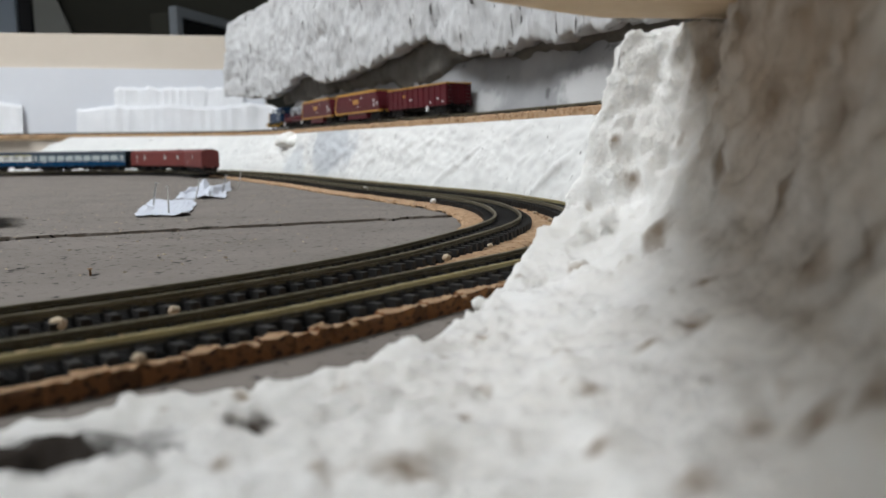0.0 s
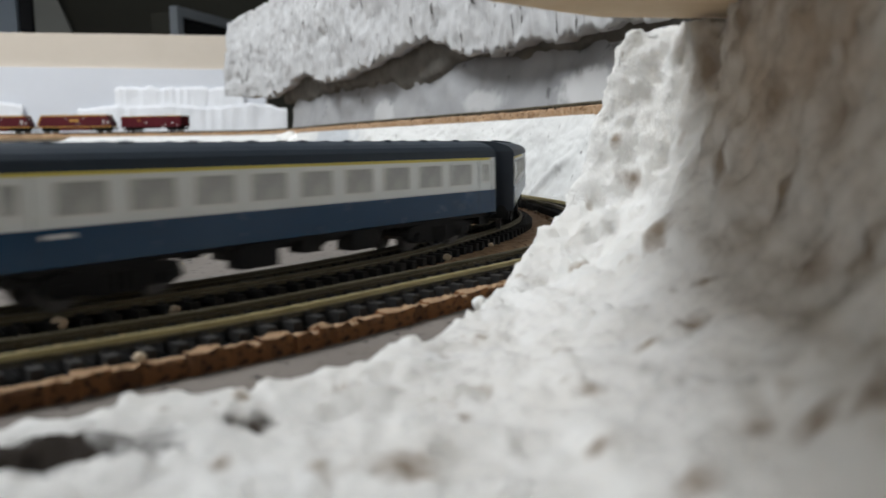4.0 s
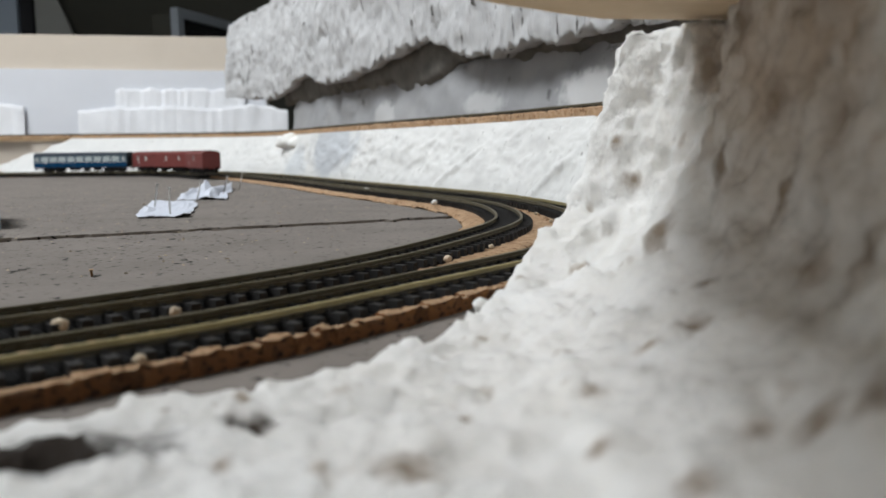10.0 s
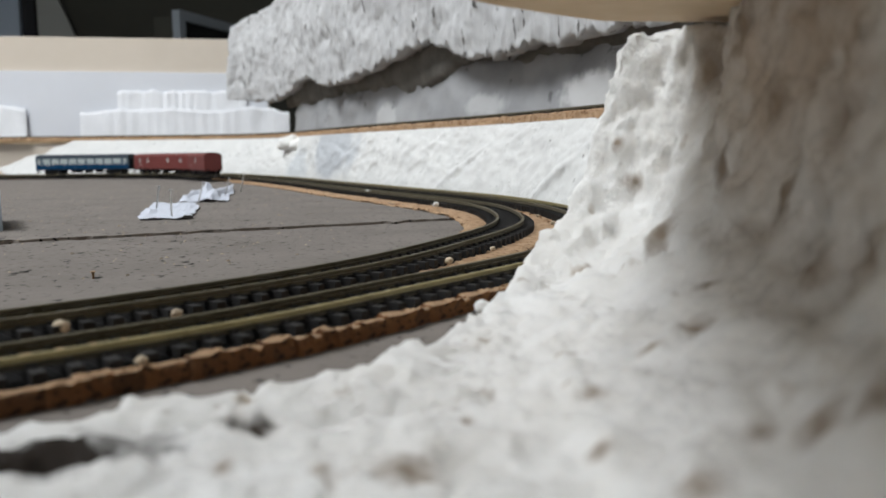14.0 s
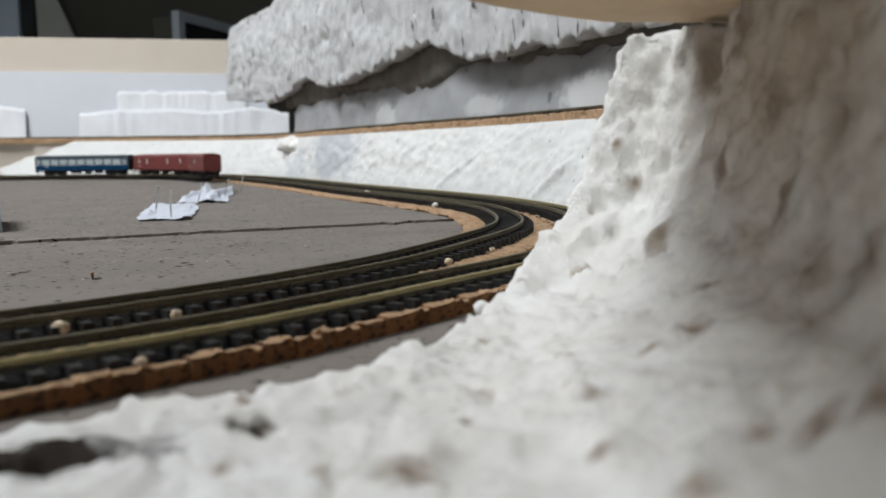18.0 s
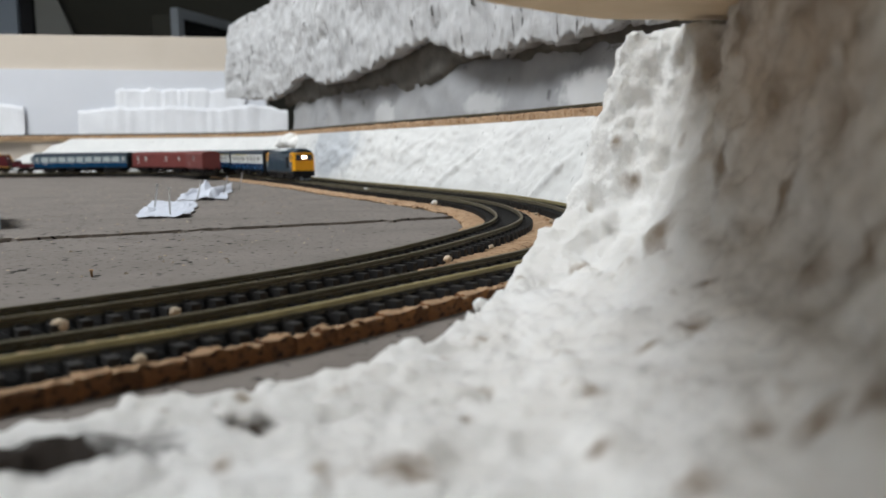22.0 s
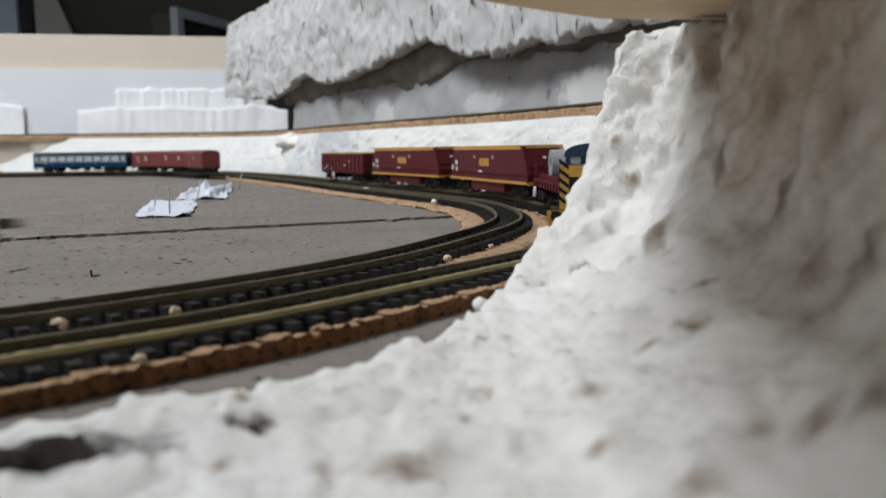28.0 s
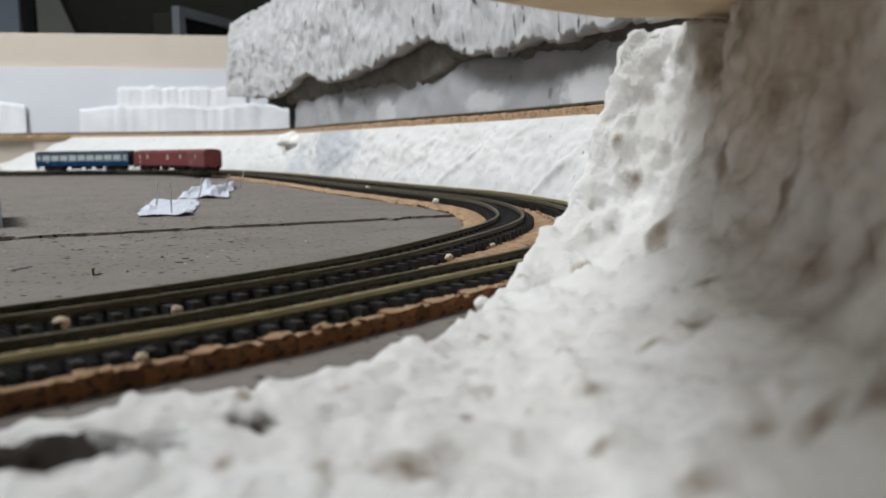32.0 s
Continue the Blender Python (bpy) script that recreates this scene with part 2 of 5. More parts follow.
def prism(bm, outline, axis, a, z):
    """An outline in the two other axes (in xyz order), drawn out along axis from a to z."""
    def spot(p, w):
        c = list(p)
        c.insert("xyz".index(axis), w)
        return c
    low, high = [bm.verts.new(spot(p, a)) for p in outline], [bm.verts.new(spot(p, z)) for p in outline]
    k = len(outline)
    bm.faces.new(low[::-1])
    bm.faces.new(high)
    for i in range(k):
        bm.faces.new((low[i], low[(i + 1) % k], high[(i + 1) % k], high[i]))


def tube(bm, x, y, z, r, length, axis="y", sides=14, hole=0.0):
    ring = [(math.cos(2 * math.pi * i / sides), math.sin(2 * math.pi * i / sides)) for i in range(sides)]
    def spot(c, s, w):
        return {"x": (x + w, y + c, z + s), "y": (x + c, y + w, z + s), "z": (x + c, y + s, z + w)}[axis]
    rows = [[bm.verts.new(spot(c * r, s * r, w)) for c, s in ring] for w in (-length / 2, length / 2)]
    for i in range(sides):
        j = (i + 1) % sides
        bm.faces.new((rows[0][i], rows[0][j], rows[1][j], rows[1][i]))
    if hole:
        inner = [[bm.verts.new(spot(c * hole, s * hole, w)) for c, s in ring] for w in (-length / 2, length / 2)]
        for i in range(sides):
            j = (i + 1) % sides
            bm.faces.new((inner[0][j], inner[0][i], inner[1][i], inner[1][j]))
            bm.faces.new((rows[0][j], rows[0][i], inner[0][i], inner[0][j]))
            bm.faces.new((rows[1][i], rows[1][j], inner[1][j], inner[1][i]))
    else:
        bm.faces.new(rows[0][::-1])
        bm.faces.new(rows[1])


def block(name, x0, x1, y0, y1, z0, z1, material, bevel=0.0):
    bm = bmesh.new()
    box(bm, x0, x1, y0, y1, z0, z1)
    return finish(bm, name, material, bevel)


def slab(name, x0, x1, y0, y1, z0, z1, material):
    """A plain board or wall, in metres."""
    return block(name, x0 * 1000, x1 * 1000, y0 * 1000, y1 * 1000, z0 * 1000, z1 * 1000, material)


def lumps(p, size, seed=0.0):
    return noise.fractal(Vector(p) / size + Vector((seed, seed * 1.7, -seed)), .9, 2.1, 5)


# ---- lines of the railway ----
INNER = [(-1.0, 1.131), (-.75, 1.131), (-.55, 1.131), (-.45, 1.122), (-.36, 1.09), (-.29, 1.03), (-.24, .95), (-.185, .845), (-.142, .755), (-.113, .69), (-.06, .565), (-.005, .446), (.017, .387), (.0228, .353), (.0243, .325), (.0232, .292), (.0155, .262), (.006, .238), (-.008, .205), (-.0215, .181), (-.042, .154), (-.068, .128), (-.11, .094), (-.165, .064), (-.24, .047), (-.35, .044), (-1.0, .044)]
OUTER = [(-.75, 1.160), (-.55, 1.160), (-.44, 1.15), (-.345, 1.115), (-.27, 1.05), (-.215, .965), (-.158, .862), (-.088, .704), (-.034, .585), (.0, .512), (.027, .452), (.0405, .403), (.0486, .366), (.052, .33), (.0515, .29), (.045, .25), (.034, .216), (.0235, .198), (.012, .181), (-.0028, .1624), (-.0204, .139), (-.0342, .1222), (-.056, .103), (-.095, .070), (-.155, .038), (-.24, .019), (-.35, .015), (-1.6, .015), (-2.0, .015)]
UPPER = [(.155, .25, .0505), (.12, .33, .0507), (.0796, .4325, .0512), (.0674, .466, .0514), (.041, .532, .0517), (.008, .60, .052), (-.0645, .75, .0528), (-.1195, .87, .0534), (-.163, .98, .0541), (-.212, 1.07, .0547), (-.262, 1.13, .0553), (-.35, 1.20, .0567), (-.44, 1.24, .0577), (-.55, 1.257, .0584), (-.75, 1.262, .0587)]
LOOP = [(-1.1, 1.262, .056), (-1.5, 1.262, .047), (-1.9, 1.262, .038), (-2.12, 1.225, .033), (-2.24, 1.1, .028), (-2.19, .975, .024), (-2.07, .93, .021), (-1.95, .975, .018), (-1.85, 1.06, .015), (-1.7, 1.135, .0115), (-1.5, 1.16, .0075), (-1.3, 1.16, .0054), (-1.0, 1.16, .0054)]
RAIL = .0054


def dense(ctrl, step=.004, soft=.012, closed=False):
    p = np.array([(*c, RAIL)[:3] for c in ctrl], float)
    if closed:
        p = np.vstack([p[-1:], p, p[:2]])
    seg = np.sqrt(np.linalg.norm(np.diff(p, axis=0), axis=1))
    k = np.r_[0, np.cumsum(seg)]
    out = []
    for i in range(1, len(p) - 2):
        n = max(2, int(np.linalg.norm(p[i + 1] - p[i]) / .002))
        t = np.linspace(k[i], k[i + 1], n, endpoint=False)[:, None]
        a1 = (k[i] - t) / (k[i] - k[i - 1]) * p[i - 1] + (t - k[i - 1]) / (k[i] - k[i - 1]) * p[i]
        a2 = (k[i + 1] - t) / (k[i + 1] - k[i]) * p[i] + (t - k[i]) / (k[i + 1] - k[i]) * p[i + 1]
        a3 = (k[i + 2] - t) / (k[i + 2] - k[i + 1]) * p[i + 1] + (t - k[i + 1]) / (k[i + 2] - k[i + 1]) * p[i + 2]
        b1 = (k[i + 1] - t) / (k[i + 1] - k[i - 1]) * a1 + (t - k[i - 1]) / (k[i + 1] - k[i - 1]) * a2
        b2 = (k[i + 2] - t) / (k[i + 2] - k[i]) * a2 + (t - k[i]) / (k[i + 2] - k[i]) * a3
        out.append((k[i + 1] - t) / (k[i + 1] - k[i]) * b1 + (t - k[i]) / (k[i + 1] - k[i]) * b2)
    q = np.vstack(out)
    s = np.r_[0, np.cumsum(np.linalg.norm(np.diff(q, axis=0), axis=1))]
    u = np.arange(0, s[-1], step)
    q = np.stack([np.interp(u, s, q[:, j]) for j in range(3)], 1)
    n = int(3 * soft / step)
    w = np.exp(-.5 * (np.arange(-n, n + 1) * step / soft) ** 2)
    w /= w.sum()
    pad = np.vstack([2 * q[0] - q[n:0:-1], q, 2 * q[-1] - q[-2:-n - 2:-1]])
    return np.stack([np.convolve(pad[:, j], w, "valid") for j in range(3)], 1)


class Line:
    """A smooth way through the plan, by its length."""
    def __init__(self, q):
        self.q = q
        self.s = np.r_[0, np.cumsum(np.linalg.norm(np.diff(q, axis=0), axis=1))]
        self.length = self.s[-1]
    def at(self, s):
        return np.array([np.interp(s, self.s, self.q[:, j]) for j in range(3)]).T


ARC = [(-1.51 + .5435 * math.cos(radians(a)), .5875 + .5435 * math.sin(radians(a))) for a in range(-96, -270, -6)]
INNER_LINE = Line(dense(INNER + [(-1.51, .044)] + ARC + [(-1.51, 1.131)], closed=True))
FREIGHT_LINE = Line(dense(UPPER + LOOP + OUTER))


def beside(line, s, o, z=0.0):
    """A point o metres to the left of the line's run, z above it."""
    a, b = line.at(s - .003), line.at(s + .003)
    d = (b - a) / max(1e-9, np.hypot(*(b - a)[:2]))
    c = (a + b) / 2
    return Vector((c[0] - d[1] * o, c[1] + d[0] * o, c[2] + z))


def heading(line, s):
    a, b = line.at(s - .003), line.at(s + .003)
    return math.degrees(math.atan2(b[1] - a[1], b[0] - a[0]))


def sweep(name, line, s0, s1, step, outline, material, rough=0.0, size=.01, closed=True, smooth=False, top=None):
    """An outline of (o, z) pairs drawn along a line; rough: how far its points stray."""
    verts, faces, k = [], [], len(outline)
    n = max(2, int((s1 - s0) / step))
    for i in range(n + 1):
        s = s0 + (s1 - s0) * i / n
        for j, (o, z) in enumerate(outline):
            p = beside(line, s, o, z)
            if rough:
                p += noise.noise_vector(Vector((s, o * .6, z)) / size) * rough
            verts.append(p)
    for i in range(n):
        for j in range(k if closed else k - 1):
            a, b = i * k + j, i * k + (j + 1) % k
            faces.append((a, b, b + k, a + k))
    if closed:
        faces += [tuple(range(k))[::-1], tuple(range(n * k, n * k + k))]
    me = mesh_of(name, verts, faces, material, smooth)
    if top:
        me.materials.append(top)
        for q in me.polygons:
            if q.normal.z > .8:
                q.material_index = 1
    return me


# ---- the room ----
def room():
    x0, x1, y0, y1, z0, z1 = -2.75, 2.2, -2.2, 3.4, -.9, 1.5
    for name, dims, m, label in (("floor", (x0, x1, y0, y1, z0 - .05, z0), FLOORM, "dark worn carpet on the room's floor"),
                                 ("ceiling", (x0, x1, y0, y1, z1, z1 + .05), ROOM, "plain painted ceiling of the room"),
                                 ("wall_back", (x0, x1, y1, y1 + .1, z0, z1), DARKROOM, "dark olive wall behind the layout, unlit darkness put into its colour"),
                                 ("wall_side", (x1, x1 + .1, y0, y1, z0, z1), ROOM, "plain grey painted wall of the room")):
        tagged(new(name, slab(name, *dims, m)), label, name.split("_")[0], kind="structure")
    tagged(new("wall_left", slab("wall_left", x0 - .1, x0, y0, y1, z0, z1, ROOM)), "plain grey painted wall of the room", "wall", kind="structure")
    wall = tagged(new("wall_window", slab("wall_window", x0, -2.15, y0 - .1, y0, z0, z1, ROOM)), "grey painted wall with a wide window opening", "wall", kind="structure")
    for d in ((-.35, x1, z0, z1), (-2.15, -.35, z0, -.12), (-2.15, -.35, .92, z1)):
        part("wall_piece", slab("wall_piece", d[0], d[1], y0 - .1, y0, d[2], d[3], ROOM), wall)
    # frame bars added round the fill lamp, never in view
    win = tagged(new("window_1"), "white window frame added out of view around the fill light", "window", kind="structure")
    for d in ((-2.15, -.35, -.12, -.08), (-2.15, -.35, .88, .92), (-2.15, -2.11, -.08, .88), (-.39, -.35, -.08, .88), (-1.27, -1.23, -.08, .88)):
        part("window_frame", slab("window_frame", d[0], d[1], y0 - .09, y0 - .05, d[2], d[3], WHITE), win)


def far_wall_things():
    """What hangs and stands against the dark wall."""
    y = 3.39
    cab = tagged(new("glazed_cabinet"), "pale framed dark glass cabinet on the floor", "cabinet")
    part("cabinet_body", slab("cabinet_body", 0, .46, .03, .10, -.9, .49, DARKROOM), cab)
    for d in ((0, .46, .478, .51), (0, .035, -.9, .478), (.425, .46, -.9, .478), (.035, .425, .27, .30)):
        part("frame_rail", slab("frame_rail", d[0], d[1], 0, .028, d[2], d[3], GREYFRAME), cab)
    part("pane", slab("pane", .035, .425, .012, .018, .30, .478, GLASS_DARK), cab)
    cab.matrix_basis = pose(-.875, 2.9, 0, 0, 0, 74)
    door = tagged(new("glazed_door"), "blue-grey upright frame posts of a dark glazed door", "door")
    for a, b, m in ((-1.85, -1.722, GLASS_DARK), (-1.722, -1.625, BLUEFRAME), (-1.625, -1.574, GLASS_DARK)):
        part("door_post" if m is BLUEFRAME else "door_glass", slab("door_post", a, b, y - (.05 if m is BLUEFRAME else .03), y, -.9, 1.15, m), door)
    panel = tagged(new("leaning_panel"), "pale grey panel leaning by the dark wall", "panel")
    bm = bmesh.new()
    prism(bm, [(-1545, -900), (-1180, -900), (-1400, 470), (-1470, 640), (-1545, 660)], "y", 3320, 3335)
    part("panel_face", finish(bm, "panel_face", PALEPANEL), panel)


room()
far_wall_things()


# ---- baseboard in two sheets with a ragged joint ----
def softboard():
    bx0, bx1, by0, by1 = -2.45, .62, -.32, 1.5
    def joint(x):
        return .3632 + .459 * x + .005 * noise.noise(Vector((x * 60, 0, 3))) + .006 * noise.noise(Vector((x * 170, 5, 3)))
    xs = [bx0, -1.5, -.8] + [-.45 + i * .0015 for i in range(int(.52 / .0015))] + [.2, bx1]
    for name, top, gap, lab in (("baseboard_near", False, -.0065, "grey-brown softboard baseboard, flecked and worn"), ("baseboard_far", True, .0065, "grey-brown softboard baseboard with a ragged joint")):
        verts, faces = [], []
        for x in xs:
            e = min(max(joint(x) + gap * (1 + .4 * noise.noise(Vector((x * 130, 7, gap * 900)))), by0 + .01), by1 - .01)
            far = by1 if top else by0
            verts += [(x, e, 0), (x, far, 0), (x, e, -.012), (x, far, -.012)]
        for i in range(len(xs) - 1):
            a = 4 * i
            for u, v in ((0, 1), (1, 3), (3, 2), (2, 0)):
                faces.append((a + u, a + v, a + 4 + v, a + 4 + u))
        me = mesh_of(name, verts, faces, BOARD)
        bm = bmesh.new()
        bm.from_mesh(me)
        bmesh.ops.recalc_face_normals(bm, faces=bm.faces)
        bm.to_mesh(me)
        bm.free()
        tagged(new(name, me), lab, "baseboard", kind="structure")
    frame_ob = tagged(new("layout_table"), "rough timber table frame under the baseboard", "table")
    part("tabletop", slab("tabletop", bx0, bx1, by0, by1, -.03, -.0125, PLY), frame_ob)
    for x in (bx0 + .05, -.9, bx1 - .1):
        for y in (by0 + .05, by1 - .1):
            part("leg", slab("leg", x, x + .05, y, y + .05, -.9, -.03, PLY), frame_ob)


softboard()


# ---- tracks ----
def rail_outline(o):
    return [(o - .0006, -.0016), (o - .0003, -.0014), (o - .0003, -.0009), (o - .00045, -.0008), (o - .00045, 0), (o + .00045, 0), (o + .00045, -.0008), (o + .0003, -.0009), (o + .0003, -.0014), (o + .0006, -.0016)]


def sleeper_mesh():
    bm = bmesh.new()
    prism(bm, [(-1.0, -4.2), (1.0, -4.2), (.85, -1.55), (-.85, -1.55)], "y", -8.4, 8.4)
    for y in (-4.5, 4.5):
        box(bm, -.6, .6, y - 1.3, y + 1.3, -1.55, -1.2)
    return finish(bm, "sleeper", SLEEPER)


SLEEPER_MESH = sleeper_mesh()


def track(name, label, line, s0, s1, fine0, fine1, side=RAIL_SIDE):
    """Two rails on sleepers; the sleepers of the near stretch are loose pieces, the others are one mesh."""
    root = tagged(new(name), label, "track", group="railway tracks")
    for o in (-.0045, .0045):
        me = sweep("rail", line, s0, s1, .005, rail_outline(o), side if o > 0 else RAIL_SIDE, top=RAIL_TOP)
        me.materials.append(RAIL_FOOT)
        for q in me.polygons:
            if q.index % 10 in ((0, 7, 8, 9) if o > 0 and side is RAIL_OLIVE_SHEEN else (0, 8, 9)):
                q.material_index = 2
        part("rail", me, root)
    # webbing widened to a black sheet that paints the shade between sleepers
    part("sleeper_web", sweep("sleeper_web", line, s0, s1, .006, [(-.0076, -.0044), (-.0076, -.0031), (.0076, -.0031), (.0076, -.0044)], GAP_SHADE), root)
    verts, faces = [], []
    base = [v.co.copy() for v in SLEEPER_MESH.vertices]
    polys = [tuple(q.vertices) for q in SLEEPER_MESH.polygons]
    s = s0
    while s < s1:
        p = beside(line, s, 0)
        m = Matrix.Translation(p) @ pose(0, 0, 0, 0, 0, heading(line, s))
        if fine0 <= s <= fine1:
            part("sleeper", SLEEPER_MESH, root, m)
        else:
            k = len(verts)
            verts += [m @ v for v in base]
            faces += [tuple(k + i for i in q) for q in polys]
        s += .0045
    if verts:
        tagged(part("sleeper_run", mesh_of("sleeper_run", verts, faces, SLEEPER), root), kind="stuff")
    return root


def spot_on(line, x, y, a=0.0, z=1e9):
    """The length along the line at which it passes nearest to a place."""
    s = np.arange(max(a, 0), min(z, line.length), .002)
    q = line.at(s)
    return float(s[np.argmin((q[:, 0] - x) ** 2 + (q[:, 1] - y) ** 2)])


IN_BACK, IN_TIP = spot_on(INNER_LINE, -.6, 1.131), spot_on(INNER_LINE, .0243, .325)
FR_UP, FR_LOW, FR_TIP = spot_on(FREIGHT_LINE, .04, .535, 0, 2), spot_on(FREIGHT_LINE, -.6, 1.16, 2.5), spot_on(FREIGHT_LINE, .052, .33, 3)
FR_END = FREIGHT_LINE.length - .02
SIDING = Line(np.array([beside(INNER_LINE, s, -.030) for s in np.arange(IN_BACK - .45, IN_BACK + .47, .004)]))

track("inner_track", "dark sleepered N gauge track on cork, tarnished rails", INNER_LINE, .01, INNER_LINE.length - .01, IN_TIP - .62, IN_TIP + .30)
track("outer_track", "dark sleepered N gauge track, tarnished rails, beside plaster", FREIGHT_LINE, FR_LOW - .8, FR_END, FR_TIP - .62, FR_TIP + .32, RAIL_OLIVE_SHEEN)
track("upper_track", "single N gauge track on a high plaster ledge", FREIGHT_LINE, .04, FR_LOW - .805, FR_UP - .1, FR_UP + .8)
track("siding_track", "siding track under the parked vehicles", SIDING, .01, SIDING.length - .02, .3, SIDING.length)


def corkbed(name, label, line, s0, s1, half, z, thick=.0016, edge_m=CORK_DARK):
    """Cut cork strip with torn edges: one top sheet and its two crumbling sides."""
    root = tagged(new(name), label, "cork trackbed")
    t = z + thick
    h = half
    part("cork_top", sweep("cork_top", line, s0, s1, .003, [(-h + .0012, t - .0004), (-h + .003, t), (-h * .5, t), (0, t), (h * .5, t), (h - .003, t), (h - .0012, t - .0004)], CORK, .0006, .004, closed=False), root)
    for sgn in (-1, 1):
        o = sgn * h
        edge = [(o * .9, z), (o * .9, t - .0005), (o - sgn * .0012, t - .0003), (o, t - .0008), (o + sgn * .0003, z + .0006), (o - sgn * .0004, z)]
        part("cork_edge", sweep("cork_edge", line, s0, s1, .0025, edge, edge_m, .0012, .005), root)
    return root


def chunks(root, line, s0, s1, o, z, seed, tall=1.0):
    """The cut cork edge, cracked across into blocks that nearly touch."""
    r = random.Random(seed)
    kinds = []
    for k in range(9):
        bm = bmesh.new()
        l, w, h = (1.6, 2.1, 2.6, 3.0, 3.5, 2.3, 2.8, 1.9, 3.2)[k], r.uniform(1.0, 1.25), r.uniform(1.7, 2.0) * tall
        box(bm, -l, l, -w, w, 0, h)
        bmesh.ops.subdivide_edges(bm, edges=bm.edges[:], cuts=3, use_grid_fill=True)
        for v in bm.verts:
            up = v.co.z / h
            v.co += noise.noise_vector(v.co * .45 + Vector((k * 3.1, 0, 0))) * .35 + noise.noise_vector(v.co * 1.1 + Vector((k * 3.1, 0, 9))) * .3 * (.3 + up)
            if up > .9:
                v.co.z += .5 * noise.noise(v.co * .7 + Vector((k * 5.3, 2, 0)))
            v.co.z = max(0, v.co.z)
        me = finish(bm, "cork_chunk", [CORK_CHUNK, CORK], .12)
        for f in me.polygons:
            if f.normal.z > .75:
                f.material_index = 1
        kinds.append((l, me))
    s = s0
    while s < s1:
        l, me = r.choice(kinds)
        s += l * .001
        p = beside(line, s, o + r.uniform(-.0003, .0003), z)
        part("cork_chunk", me, root, Matrix.Translation(p) @ pose(0, 0, 0, 0, r.uniform(-1.5, 1.5), heading(line, s) + r.uniform(-4, 4)))
        s += l * .001 - .00015


low = -RAIL
bed_in = corkbed("inner_cork_trackbed", "light brown cork strip with torn edges under the inner track", INNER_LINE, .02, INNER_LINE.length - .02, .0168, low, .0018, CORK)
bed_out = corkbed("outer_cork_trackbed", "reddish brown cork strip with crumbled edge beside plaster", FREIGHT_LINE, FR_LOW - .75, FR_END - .02, .0106, low - .0002)
corkbed("upper_cork_trackbed", "thin cork strip along the upper ledge", FREIGHT_LINE, .05, FR_LOW - .9, .0118, low - .002, .0051, CORK)

chunks(bed_out, FREIGHT_LINE, FR_TIP + .10, FR_TIP + .33, .0104, low, 5, 1.55)

# plywood shelf that carries the upper line and ramps down out of sight
shelf = tagged(new("plywood_shelf"), "plywood strip that carries the upper line", "shelf")
part("shelf_strip", sweep("shelf_strip", FREIGHT_LINE, FR_UP + .3, FR_LOW - .9, .01, [(-.03, -.0056), (.0095, -.0056), (.0095, -.0105), (-.03, -.0105)], PLY), shelf)
for k in range(9):
    q = beside(FREIGHT_LINE, FR_UP + 1.3 + k * .2, 0, -.0105)
    if q.z > .004:
        part("riser", slab("riser", q.x - .012, q.x + .012, q.y - .012, q.y + .012, 0, q.z, PLY), shelf)


# ---- plaster scenery ----
def embankment():
    s0, s1, rows = .06, spot_on(FREIGHT_LINE, -.655, 1.26, 0, 2), 40
    n = int((s1 - s0) / .0022)
    verts, faces = [], []
    for i in range(n + 1):
        s = s0 + (s1 - s0) * i / n
        up = beside(FREIGHT_LINE, s, .0125, -.0068)
        q = FREIGHT_LINE.at(np.arange(FR_LOW, FR_TIP + .02, .004))
        j = int(np.argmin((q[:, 0] - up.x) ** 2 + (q[:, 1] - up.y) ** 2))
        foot = beside(FREIGHT_LINE, FR_LOW + j * .004, .0135, -RAIL)
        fade = min(1, (n - i) / 55 + .12 * noise.noise(Vector((i * .09, 2, 0))))
        for r in range(rows + 1):
            t = r / rows
            p = foot.lerp(up, t)
            p.z = foot.z + (up.z - foot.z) * (t ** .8) * (1 if r < rows - 1 else 1)
            bulge = math.sin(math.pi * t)
            p += Vector((-.9, -.4, .5)) * (.0020 * bulge * lumps(p, .05) + .0007 * lumps(p, .008, 4) + .0004 * noise.noise(Vector((p.x * 60 + p.z * 150, p.y * 60, p.z * 60)))) * (.4 + bulge)
            ridge = noise.noise(Vector(((s + p.z * 1.7) * 62, (s - p.z * .6) * 14, 12))) + .7 * noise.noise(Vector(((s + p.z * 1.7) * 150, (s - p.z * .6) * 40, 2)))
            p += Vector((-.9, -.4, .3)) * .0030 * max(0, ridge - .18) * bulge * min(1, max(0, (.62 - s) / .25))
            if t < .04:
                p = foot.copy()
            if fade < 1:
                p.z *= .25 + .75 * fade
                p.x -= .006 * (1 - fade) * lumps(p, .01)
            verts.append(p)
    k = rows + 1
    for i in range(n):
        for r in range(rows):
            a = i * k + r
            faces.append((a, a + 1, a + k + 1, a + k))
    tagged(new("plaster_embankment", mesh_of("plaster_embankment", verts, faces, PLASTER_SMOOTH, True)), "rough white plaster slope rising from track to ledge", "plaster slope")


UNDER_S = [0, .111, .139, .169, .202, .230, .266, .298, .325, .350, .365, .409, .435, .459, .518, .589, .651, .725, .813, .95]
UNDER_Z = [.083, .0837, .0851, .0839, .0842, .0847, .0905, .0925, .0895, .0815, .0788, .0772, .0840, .0851, .0853, .0885, .0880, .0855, .0861, .090]
LIP_S = [0, .116, .146, .172, .215, .259, .292, .315, .329, .349, .404, .502, .572, .61, .657, .724, .791, .858, .909]
